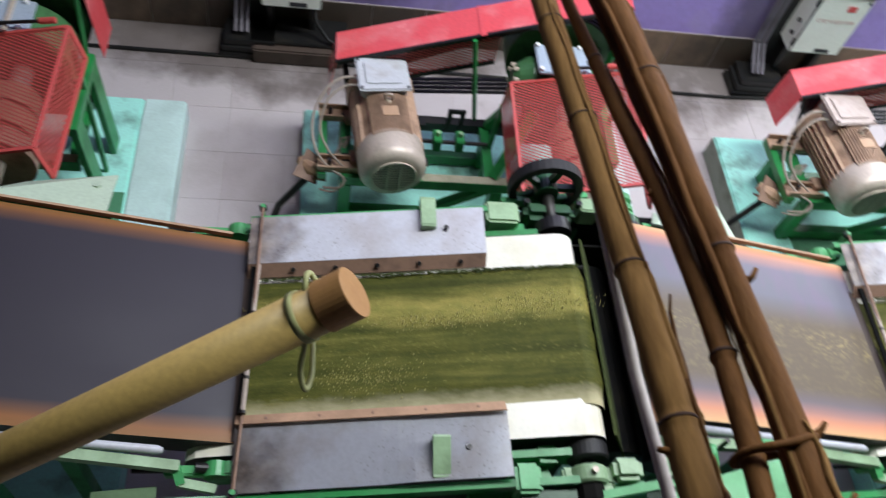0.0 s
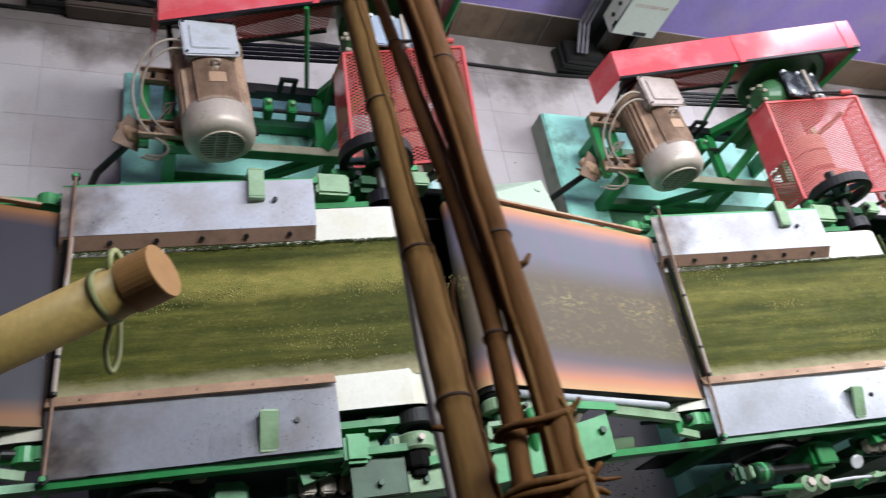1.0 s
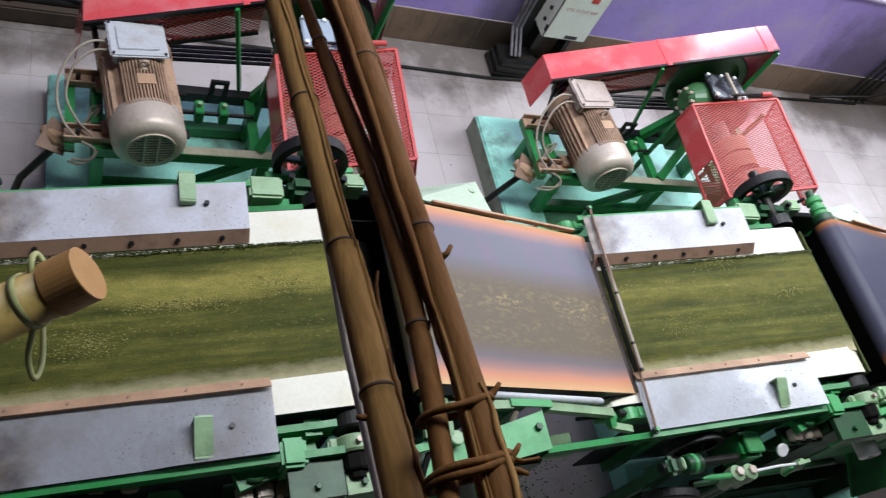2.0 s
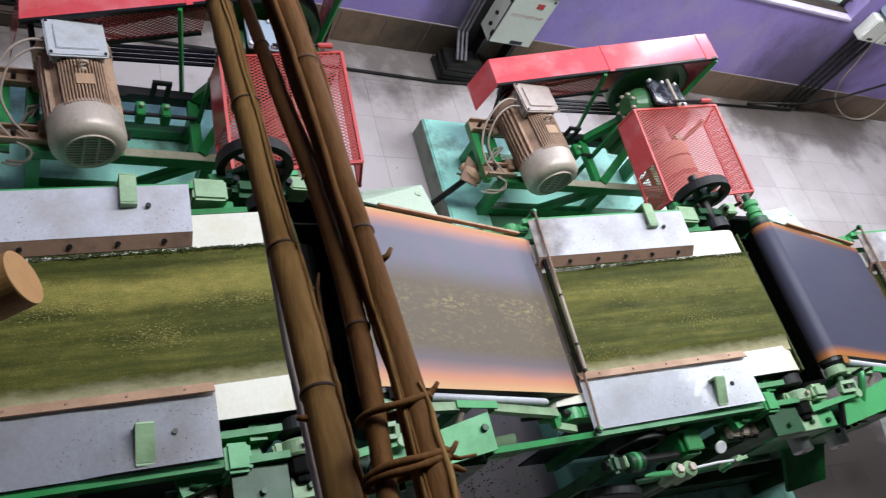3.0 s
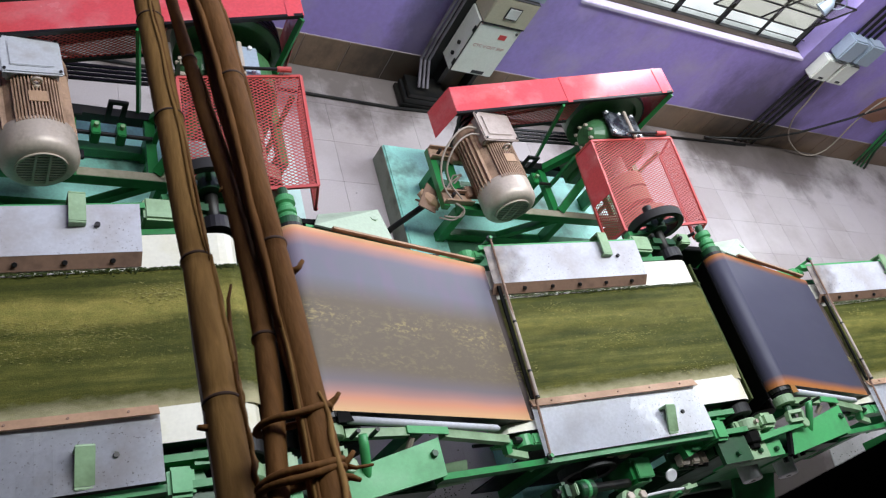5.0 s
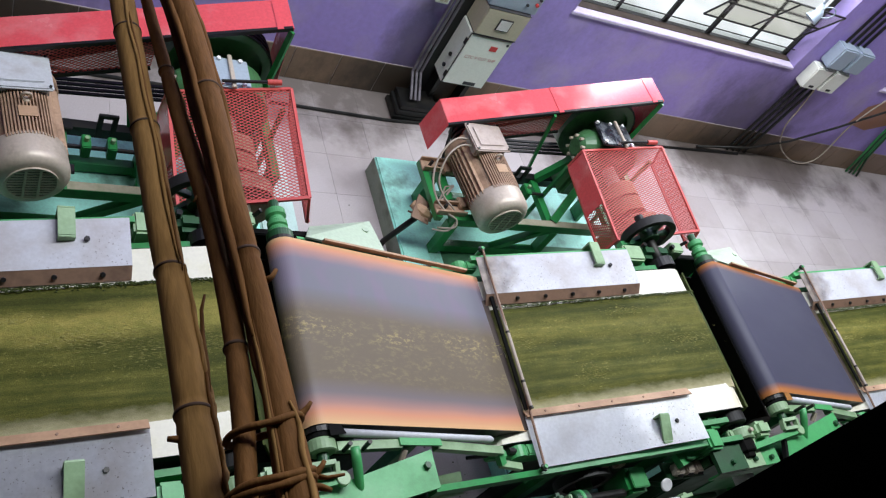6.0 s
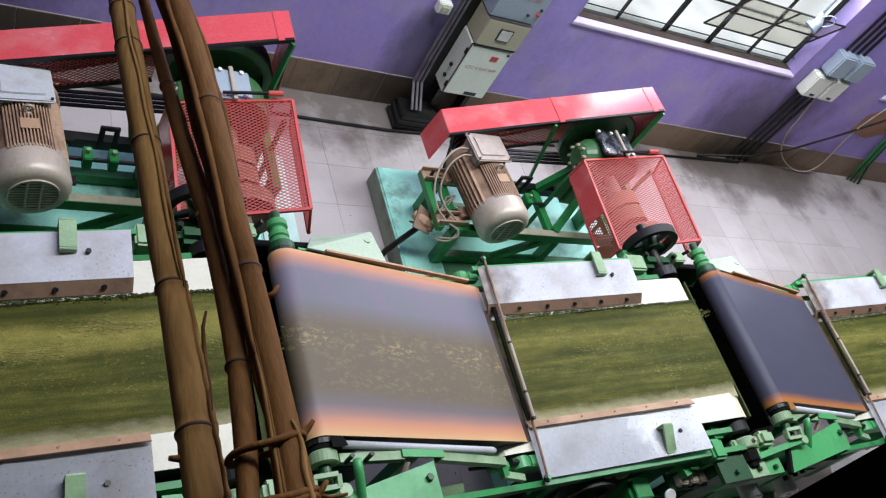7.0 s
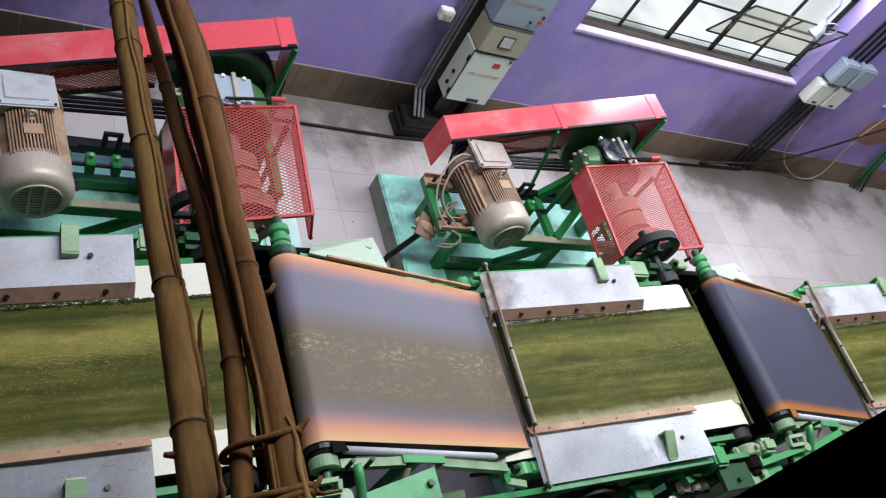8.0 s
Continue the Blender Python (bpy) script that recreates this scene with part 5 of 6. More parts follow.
    for p, q in (((1.44, 1.03, 1.41), (1.54, 1.03, 1.43)), ((1.44, 0.98, 1.4), (1.54, 0.98, 1.42)), ((1.44, 1.03, 1.41), (1.44, 0.98, 1.4)), ((1.54, 1.03, 1.43), (1.54, 0.98, 1.42))):
        beam(bm, p, q, 0.02, 0.03)
    part("adjuster_frame", bm, PALE_GREEN, t)
    part("tensioner", rod(bm_new(), [(1.63, 1.08, 1.45), (1.64, 1.03, 1.42), (1.66, 0.95, 1.36), (1.67, 0.91, 1.33)], [0.02, 0.022, 0.02, 0.014], 14), MID_GREEN, t, smooth=True)
    part("tensioner_nut", disc(bm_new(), (1.672, 0.9, 1.325), (0.1, -0.8, -0.5), 0.028, 0.025, 6), PALE_GREEN, t)
    for x in (1.59, 1.68):
        part("set_screw", rod(bm_new(), [(x, 1.08, 1.42), (x, 1.08, 1.5)], 0.01, 8), DARK_STEEL, t)
    # drive under the near skirt: brace, junction blocks, gear case, valves, chain wheel
    part("skirt_brace", beam(bm_new(), (0.69, 0.93, 1.2), (1.02, 1.03, 1.22), 0.08, 0.05), GREEN, t)
    part("brace_hook", rod(bm_new(), [(0.73, 0.93, 1.24), (0.76, 0.92, 1.25), (0.79, 0.93, 1.24)], 0.009, 8), OILY, t)
    for k in range(3):
        jb = part("junction_block", box(bm_new(), (0.7 + k * 0.082, 0.87, 1.11), (0.762 + k * 0.082, 0.935, 1.17), 0.008), COWL, t)
        part("terminal", disc(bm_new(), (0.733 + k * 0.082, 0.866, 1.145), (0, 1, 0.6), 0.015, 0.016, 12), DARK_STEEL, jb)
    part("junction_shelf", box(bm_new(), (0.66, 0.86, 1.085), (0.96, 0.96, 1.108), 0.003), OILY, t)
    part("polished_disc", disc(bm_new(), (0.655, 0.84, 1.09), (-0.15, -0.55, 0.8), 0.037, 0.016, 26), CHROME, t)
    part("disc_stem", rod(bm_new(), [(0.655, 0.845, 1.08), (0.665, 0.9, 0.95)], 0.014, 10), OILY, t)
    gc = part("gear_case", box(bm_new(), (0.36, 0.82, 0.9), (0.51, 0.96, 1.12), 0.022), GREEN, t)
    part("case_lid", box(bm_new(), (0.375, 0.835, 1.121), (0.495, 0.945, 1.134), 0.005), GREEN, gc)
    for x in (0.305, 0.395):
        vb = part("valve_body", rod(bm_new(), [(x, 0.74, 0.92), (x, 0.745, 0.99), (x, 0.75, 1.01), (x, 0.755, 1.07), (x, 0.757, 1.08)], [0.034, 0.034, 0.044, 0.044, 0.03], 16), PALE_GREEN, t)
        part("valve_cap", disc(bm_new(), (x, 0.757, 1.085), (0, 0.1, 1), 0.026, 0.03, 6), COWL, vb)
        part("valve_post", rod(bm_new(), [(x, 0.74, 0.187), (x, 0.74, 0.93)], 0.022, 10), OILY, t)
    part("valve_stem", rod(bm_new(), [(0.06, 0.748, 1.075), (0.13, 0.75, 1.06), (0.28, 0.75, 1.05)], [0.006, 0.016, 0.016], 10), MID_GREEN, t)
    part("link_rod", rod(bm_new(), [(0.43, 0.755, 1.06), (0.58, 0.757, 1.095), (0.7, 0.755, 1.1)], 0.008, 8), CHROME, t)
    tp = part("tap", rod(bm_new(), [(0.735, 0.755, 0.95), (0.735, 0.755, 1.08), (0.735, 0.76, 1.12)], [0.02, 0.026, 0.018], 12), PALE_GREEN, t)
    part("tap_wing", beam(bm_new(), (0.69, 0.75, 1.12), (0.78, 0.76, 1.125), 0.018, 0.01), PALE_GREEN, tp)
    part("tap_spout", rod(bm_new(), [(0.735, 0.755, 1.06), (0.69, 0.74, 1.05), (0.66, 0.72, 1.02)], 0.012, 10), MID_GREEN, tp)
    part("pipe_run", rod(bm_new(), [(0.1, 0.76, 0.93), (1.15, 0.78, 0.95)], 0.02, 12), OILY, t)
    cw = part("chain_wheel", ring(bm_new(), (0.15, 0.95, 1.0), (0, 1, 0), 0.125, 0.165, 0.05, 36), BLACK, t)
    part("wheel_disc", disc(bm_new(), (0.15, 0.955, 1.0), (0, 1, 0), 0.128, 0.02, 30, 0.02), DULL_BLACK, cw)
    part("wheel_hub", disc(bm_new(), (0.15, 0.93, 1.0), (0, 1, 0), 0.045, 0.07), OILY, cw)
    part("coupling", disc(bm_new(), (0.0, 0.82, 1.1), (1, 0, 0), 0.05, 0.1, 22), OILY, t)
    part("coupling_band", disc(bm_new(), (0.0, 0.82, 1.1), (1, 0, 0), 0.054, 0.03, 22), MID_GREEN, t)
    part("drive_shaft", rod(bm_new(), [(-0.2, 0.82, 1.1), (0.36, 0.84, 1.05)], 0.024, 12), DARK_STEEL, t)
    part("shaft_bearing", box(bm_new(), (-0.175, 0.77, 0.9), (-0.11, 0.87, 1.14), 0.02), OILY, t)
    part("bearing_lug", box(bm_new(), (-0.095, 0.79, 0.98), (-0.075, 0.85, 1.15), 0.006), PALE_GREEN, t)
    part("bearing_post", box(bm_new(), (-0.16, 0.79, 0.187), (-0.12, 0.85, 0.9)), OILY, t)
    part("belt_wheel", disc(bm_new(), (-0.02, 0.72, 0.88), (0.15, 1, 0.1), 0.15, 0.05, 30, 0.05), BLACK, t)
    for x in (0.19, 0.31):
        part("switch_block", box(bm_new(), (x - 0.03, 0.955, 1.12), (x + 0.03, 0.985, 1.175), 0.006), COWL, t)
    part("base_beam", box(bm_new(), (-0.2, 0.8, 0.187), (2.1, 0.87, 0.42), 0.01), OILY, t)
    part("foot_plate", plate(bm_new(), [(1.6, 0.62, 0.6), (2.0, 0.66, 0.6), (1.96, 0.86, 0.74), (1.55, 0.86, 0.74)], 0.02), GREEN, t)
    part("foot_post", beam(bm_new(), (1.78, 0.75, 0.187), (1.78, 0.75, 0.64), 0.08, 0.08, (0, 1, 0)), OILY, t)
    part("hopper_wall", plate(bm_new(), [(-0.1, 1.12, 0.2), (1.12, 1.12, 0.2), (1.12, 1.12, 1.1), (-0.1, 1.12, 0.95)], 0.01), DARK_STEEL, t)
    # added black sheets: the shade of the roller gap as a shape
    part("apron", plate(bm_new(), [(1.44, 1.16, 1.34), (1.44, 2.16, 1.34), (1.7, 2.16, 0.8), (1.7, 1.16, 0.8)], 0.01), DULL_BLACK, t)
    part("apron", plate(bm_new(), [(1.1, 2.15, 0.3), (1.75, 2.15, 0.3), (1.75, 2.15, 1.25), (1.1, 2.15, 1.25)], 0.01), DULL_BLACK, t)
    part("tea_chute", plate(bm_new(), [(1.275, 1.16, 1.35), (1.275, 2.12, 1.35), (1.52, 2.12, 0.85), (1.52, 1.16, 0.85)], 0.01), TEA_DARK, t, "tea-caked chute face")
    return t


def tea_layer():
    nx, ny = 150, 60
    me = bpy.data.meshes.new("tea_layer")
    xs = np.linspace(-0.225, 1.3, nx)
    vs, fs = [], []
    rng = np.random.RandomState(4)
    for i, x in enumerate(xs):
        for j in range(ny):
            v = j / (ny - 1)
            y = 1.3 - 0.03 * max(0, x) * 0.6 + v * (1.928 - 1.3 + 0.04 * max(0, x))
            edge = min(1.0, 6 * v, 14 * (1 - v))
            h = 0.004 + edge * 0.011 + 0.006 * edge * noise.noise((x * 2.2, y * 14, 0)) + 0.0012 * edge * rng.rand()
            if x < HEAD[0]:
                vs.append((x, y, belt_z(x) + h))
            else:
                a = math.pi / 2 - (x - HEAD[0]) / 0.09
                vs.append((HEAD[0] + (0.09 + h) * math.cos(a), y, HEAD[1] - 0.012 + (0.09 + h) * math.sin(a)))
    for i in range(nx - 1):
        for j in range(ny - 1):
            a = i * ny + j
            fs.append((a, a + ny, a + ny + 1, a + 1))
    me.from_pydata(vs, [], fs)
    me.materials.append(TEA)
    me.polygons.foreach_set("use_smooth", [True] * len(me.polygons))
    ob = new("tea_layer", me)
    return tagged(ob, "layer of crushed green tea spread on the belt, streaked yellow", "tea", "tea layers", kind="stuff")


def crumbs(name, mat, n, spread, seed, size=(0.004, 0.009)):
    """Loose tea crumbs joined in one mesh: small uneven wedges."""
    rng = random.Random(seed)
    vs, fs = [], []
    for _ in range(n):
        x, y, z = spread(rng)
        s = rng.uniform(*size)
        o = len(vs)
        for dx, dy, dz in ((-1, -0.7, 0), (1, -0.6, 0), (0.9, 0.8, 0), (-0.8, 0.7, 0), (0.1, 0, 1.1)):
            vs.append((x + dx * s * rng.uniform(0.6, 1.2), y + dy * s * rng.uniform(0.6, 1.2), z + dz * s * rng.uniform(0.6, 1.1)))
        fs += [(o, o + 1, o + 4), (o + 1, o + 2, o + 4), (o + 2, o + 3, o + 4), (o + 3, o, o + 4), (o + 3, o + 2, o + 1, o)]
    me = bpy.data.meshes.new(name)
    me.from_pydata(vs, [], fs)
    me.materials.append(mat)
    return new(name, me)


def edge_crumbs():
    def where(r):
        x = r.uniform(-0.18, 1.22)
        y = 1.945 - abs(r.gauss(0, 0.014)) * (0.6 + 0.5 * noise.noise((x * 6, 3, 0)))
        return x, y, belt_z(x) + 0.012 + r.uniform(0, 0.008)
    ob = crumbs("tea_crumbs", TEA_DARK, 1100, where, 3, (0.0025, 0.006))
    return tagged(ob, "dark tea crumbs gathered along the skirt lip", "tea", "tea crumbs", kind="stuff")


UNITS = (0, 1, 2)
DRIVES = [plinth(), motor(), motor_frame(), belt_guard(), gearbox(), v_belts(), coupling_guard(), cable_wrap()]
for ob in DRIVES:
    repeat(ob, (-1, 1))
for ob in (green_wheel_stand(), feed_conveyor(), cross_rod(), crushing_rollers(), tea_layer(), edge_crumbs()):
    repeat(ob, {"bearing_stand": (-1, 1), "roller_machine": (1,)}.get(ob.name, (1, 2)))
repeat(transfer_conveyor(), (1, 2))
# one motor's terminal box lies under tan dust
for ob in list(scene.objects):
    if ob.name.startswith("drive_motor") and ob.parent is None and ob.matrix_basis.translation.x > 2.5:
        for ch in ob.children:
            if ch.name.startswith("terminal_box"):
                tagged(ch, "terminal box under tan dust")
                for q in [ch] + [g for g in ch.children if g.name.startswith("lid")]:
                    q.data = q.data.copy()
                    q.data.materials[0] = DUSTY_BOX
for ob in list(scene.objects):
    if ob.name.startswith("gearbox") and ob.parent is None and ob.matrix_basis.translation.x > 2.5:
        for ch in ob.children:
            if ch.name.startswith("cover_plate"):
                ch.data = ch.data.copy()
                ch.data.materials[0] = OILED_PLATE
                tagged(ch, "black oiled cover plate with bright bolts")
for ob in list(scene.objects):
    if ob.name.startswith("tea_layer") and ob.matrix_basis.translation.x > 2.5:
        ob.data = ob.data.copy()
        ob.data.materials[0] = TEA_EVEN
wheel0 = spoked_wheel()
WHEELS = [wheel0] + [copy_thing(wheel0, pose(wheel0.location.x + PITCH * k, wheel0.location.y, wheel0.location.z)) for k in (-1, 1)]

# rust has run over the far skirts, and over both of the first conveyor
for ob in list(scene.objects):
    if ob.name.startswith("feed_conveyor"):
        for ch in ob.children:
            if ch.name.startswith("skirt_plate") and (ob.name == "feed_conveyor" or max(v.co.y for v in ch.data.vertices) > 2):
                ch.data = ch.data.copy()
                ch.data.materials[0] = STAINED_STEEL
                tagged(ch, "steel skirt sheet with a rust-stained end")

# the last grey belt and the first are clean and dark: the sheen-tinted copy and the dim one
for ob in list(scene.objects):
    if ob.name.startswith("transfer_conveyor") and abs(ob.location.x - 3.0) > 0.5:
        tagged(ob, "slick dark wet-looking belt conveyor with orange tea-stained rims")
        for ch in ob.children:
            if ch.name.startswith("belt"):
                ch.data = ch.data.copy()
                ch.data.materials[0] = SHEEN_BELT if ob.location.x > 3 else DIM_BELT

# ---- wall panels, conduits ----


def lettering(words, m, size, mat, parent, name="lettering"):
    cu = bpy.data.curves.new(name, "FONT")
    cu.body, cu.size, cu.align_x, cu.align_y, cu.extrude = words, size, "CENTER", "CENTER", 0.0006
    ob = new(name, cu)
    ob.data.materials.append(mat)
    ob.parent = parent
    ob.matrix_local = m
    return ob


def wall_panel():
    t = thing("electrical_cabinet", "stacked white, beige and blue-grey electrical starter panels on the wall", "electrical cabinet", "electrical cabinets")
    y0, y1 = 4.64, WALL_Y - 0.024
    a = part("starter_box", box(bm_new(), (3.66, y0, 0.43), (4.08, y1, 1.0), 0.008), PANEL, t)
    part("door", box(bm_new(), (3.67, y0 - 0.012, 0.445), (4.07, y0 - 0.001, 0.985), 0.005), PANEL, a)
    lettering("CTC V CUT 5HP", pose(3.87, y0 - 0.013, 0.76, 90, 0, 0), 0.042, FADED_INK, a)
    part("warning_sticker", box(bm_new(), (3.9, y0 - 0.0145, 0.86), (3.97, y0 - 0.0125, 0.91)), RED_INK, a)
    part("maker_plate", box(bm_new(), (3.86, y0 - 0.0145, 0.46), (3.98, y0 - 0.0125, 0.495)), DARK_INK, a)
    for z in (0.56, 0.68):
        part("gland", rod(bm_new(), [(3.662, y0 + 0.08, z), (3.645, y0 + 0.08, z)], 0.018, 10), DARK_STEEL, a)
    part("door_gasket", box(bm_new(), (3.664, y0 - 0.0008, 0.437), (4.076, y0 + 0.003, 0.993)), DARK_INK, a)
    for z in (0.53, 0.9):
        part("hinge", box(bm_new(), (3.652, y0 - 0.01, z - 0.03), (3.664, y0 + 0.02, z + 0.03), 0.003), DARK_STEEL, a)
    part("lock", rod(bm_new(), [(4.04, y0 - 0.011, 0.95), (4.04, y0 - 0.02, 0.95)], 0.012, 10), DARK_INK, a)
    part("box_seam", box(bm_new(), (3.672, y0 - 0.021, 1.0005), (4.078, y1 - 0.01, 1.0035)), DARK_INK, t)
    part("box_seam", box(bm_new(), (3.672, y0 - 0.019, 1.2705), (4.078, y1 - 0.01, 1.2735)), DARK_INK, t)
    b = part("meter_box", box(bm_new(), (3.67, y0 - 0.02, 1.004), (4.08, y1, 1.27), 0.008), BEIGE, t)
    part("meter_bezel", box(bm_new(), (3.82, y0 - 0.026, 1.08), (3.95, y0 - 0.018, 1.2), 0.003), DARK_INK, b)
    part("meter_window", box(bm_new(), (3.832, y0 - 0.029, 1.092), (3.938, y0 - 0.025, 1.188)), WHITE_INK, b)
    c = part("breaker_box", box(bm_new(), (3.66, y0 + 0.01, 1.274), (4.12, y1, 1.66), 0.01), BLUEGREY, t)
    lettering("CTC V CUT 60P", pose(3.88, y0 + 0.008, 1.5, 90, 0, 0), 0.045, FADED_INK, c)
    part("push_button", rod(bm_new(), [(3.99, y0 + 0.012, 1.36), (3.99, y0 - 0.004, 1.36)], 0.012, 10), DARK_INK, c)
    part("push_button", rod(bm_new(), [(4.08, y0 + 0.012, 1.43), (4.08, y0 - 0.004, 1.43)], 0.012, 10), DARK_INK, c)
    part("push_button", rod(bm_new(), [(4.07, y0 + 0.012, 1.38), (4.07, y0 - 0.01, 1.38)], 0.014, 12), RED_INK, c)
    # added black strip for the dark recess and conduit band by the panel
    part("backing_board", box(bm_new(), (3.56, WALL_Y - 0.022, 0.0), (3.72, WALL_Y - 0.004, 2.6), 0.003), BLACK, t, "added dark strip standing for the dark band beside the panel")
    part("bracket", box(bm_new(), (3.7, y0 + 0.1, 0.0), (3.74, y1, 0.43)), DARK_STEEL, t)
    part("bracket", box(bm_new(), (4.0, y0 + 0.1, 0.0), (4.04, y1, 0.43)), DARK_STEEL, t)
    return t


def conduits():
    t = thing("conduit_bundle", "dark conduits rising up the wall from a black box", "conduit", "conduit bundles")
    for k in range(3):
        x = 3.48 + k * 0.04
        part("conduit", rod(bm_new(), [(x, 4.62, 0.2), (x, WALL_Y - 0.06, 0.35), (x, WALL_Y - 0.045, 0.6), (x, WALL_Y - 0.045, 3.6)], 0.013, 10), CONDUIT_GREY, t)
    for k in range(3):
        part("channel_iron", box(bm_new(), (3.36 + 0.02 * k, 4.55 + 0.01 * k, 0.003 + k * 0.055), (3.78 - 0.01 * k, 4.8, 0.05 + k * 0.055), 0.004), BLACK if k % 2 else DARK_STEEL, t)
    part("isolator", box(bm_new(), (3.32, 4.8, 1.08), (3.44, WALL_Y - 0.002, 1.18), 0.008), PANEL, t)
    part("isolator_switch", box(bm_new(), (3.35, 4.79, 1.11), (3.375, 4.802, 1.15)), BEIGE, t)
    part("isolator_switch", box(bm_new(), (3.39, 4.79, 1.11), (3.415, 4.802, 1.15)), BEIGE, t)
    return t


p0, c0 = wall_panel(), conduits()
for ob in (p0, c0):
    copy_thing(ob, pose(-4.02, 0, 0) @ ob.matrix_basis)
ct = thing("cable_trough", "low dark brown cable trough at the wall foot", "trough")
part("trough_body", box(bm_new(), (-0.42, 4.52, 0.0), (0.24, 4.862, 0.13), 0.012), DARK_BROWN, ct)
part("trough_lid", box(bm_new(), (-0.44, 4.58, 0.132), (0.26, 4.862, 0.16), 0.006), DARK_STEEL, ct)
part("cable", rod(bm_new(), [(0.0, 4.7, 0.42), (0.03, 4.66, 0.3), (0.12, 4.6, 0.2), (0.3, 4.58, 0.12), (0.42, 4.6, 0.02)], 0.014, 8), BLACK, ct, smooth=True)

sw = thing("switch_boxes", "white and blue-grey switch boxes on the wall with conduits", "switch box")
for k, x in enumerate((7.78, 8.07)):
    part("white_box", box(bm_new(), (x, 4.74, 1.14), (x + 0.25, WALL_Y - 0.002, 1.42), 0.012), PANEL, sw)
    part("maker_plate", box(bm_new(), (x + 0.1, 4.737, 1.17), (x + 0.17, 4.7405, 1.195)), DARK_INK, sw)
    part("upper_box", box(bm_new(), (x + 0.05, 4.72, 1.45), (x + 0.29, WALL_Y - 0.002, 1.72), 0.015), BLUEGREY, sw)
for k in range(4):
    x = 7.86 + 0.1 * k
    part("conduit", rod(bm_new(), [(x - 0.02, WALL_Y - 0.03, 0.02), (x, WALL_Y - 0.03, 1.14)], 0.016, 8), DARK_STEEL, sw)
    part("conduit", rod(bm_new(), [(x + 0.06, WALL_Y - 0.03, 1.72), (x + 0.06, WALL_Y - 0.03, 3.8)], 0.016, 8), DARK_STEEL, sw)

pipe = thing("floor_pipe", "dark pipe lying along the floor near the wall", "pipe")
part("pipe", rod(bm_new(), [(-5.0, 4.56, 0.014), (0.5, 4.56, 0.014), (3.3, 4.52, 0.014), (8.0, 4.8, 0.014)], 0.014, 10), DARK_STEEL, pipe)
cw = thing("wall_cable", "black cable strung across the wall", "cable")
part("cable", rod(bm_new(), [(7.3, 4.8, 0.03), (8.09, 4.8, 0.14), (8.58, 4.8, 0.34), (9.06, 4.8, 0.66), (9.57, 4.8, 1.04), (10.4, 4.82, 1.6)], 0.014, 8), DARK_STEEL, cw, smooth=True)
cb = thing("hose_coil", "green hose hanging and coiled at the wall foot", "hose")
for k in range(4):
    part("hose", rod(bm_new(), [(10.12 + 0.06 * k, 4.8 - 0.02 * k, 0.02), (10.06 + 0.05 * k, 4.8, 0.3), (9.95 + 0.05 * k, 4.8, 0.66), (9.9 + 0.04 * k, 4.8, 1.0), (9.93 + 0.03 * k, 4.83, 1.5)], 0.014, 8), OILY if k % 2 else GREEN, cb, smooth=True)
loop = [(9.35, 1.19), (9.26, 0.75), (9.35, 0.16), (9.07, 0.02), (8.56, 0.22), (8.28, 0.52), (8.2, 0.8), (8.1, 1.15)]
curve = [(p.x, p.z) for p in flowing([(x, 0, z) for x, z in loop], 5)]
part("cable", rod(bm_new(), [(x, 4.8, max(0.012, z)) for x, z in curve], 0.009, 8), CABLE, cb, smooth=True)
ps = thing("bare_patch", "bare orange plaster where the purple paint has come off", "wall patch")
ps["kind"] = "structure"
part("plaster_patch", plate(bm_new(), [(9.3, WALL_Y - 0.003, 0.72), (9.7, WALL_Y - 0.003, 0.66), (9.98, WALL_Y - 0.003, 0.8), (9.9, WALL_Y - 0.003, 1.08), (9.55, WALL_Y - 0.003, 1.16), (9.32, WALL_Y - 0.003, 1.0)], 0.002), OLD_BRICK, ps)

bd = thing("white_board_sheet", "white sheet speckled with tea lying on the floor", "board")
part("sheet", plate(bm_new(), [(6.6, 0.55, 0.012), (7.75, 0.6, 0.012), (7.7, 1.35, 0.012), (6.78, 1.24, 0.012)], 0.01), WHITE_INK, bd)
for k, (x0, y0) in enumerate(((2.72, 1.1), (7.1, 0.95), (2.6, 3.2))):
    ob = crumbs("floor_crumbs", TEA_DARK, (320, 160, 12)[k], lambda r: (x0 + r.gauss(0, 0.18), y0 + r.gauss(0, 0.2), 0.004 if k != 1 else 0.014), 60 + k, (0.002, 0.007))
    tagged(ob, "dark tea crumbs spilled on the floor", "tea", "floor spills", kind="stuff")
br = thing("bracket_lamp", "blue-grey bracket lamp with wire ring by the window", "lamp")
part("hood", rod(bm_new(), [(7.02, 4.74, 1.9), (7.06, 4.75, 1.98), (7.06, 4.78, 2.06)], [0.07, 0.05, 0.02], 18), BLUEGREY, br)
part("arm", rod(bm_new(), [(7.06, 4.78, 2.05), (7.0, 4.74, 2.25), (6.95, 4.86, 2.45)], 0.014, 8), BLUEGREY, br)
part("wire_ring", ring(bm_new(), (7.12, 4.72, 2.02), (0.3, 1, 0.3), 0.07, 0.078, 0.008, 24), BLUEGREY, br)

# ---- foreground: bamboo poles lashed together, yellow pipe, dark rail ----


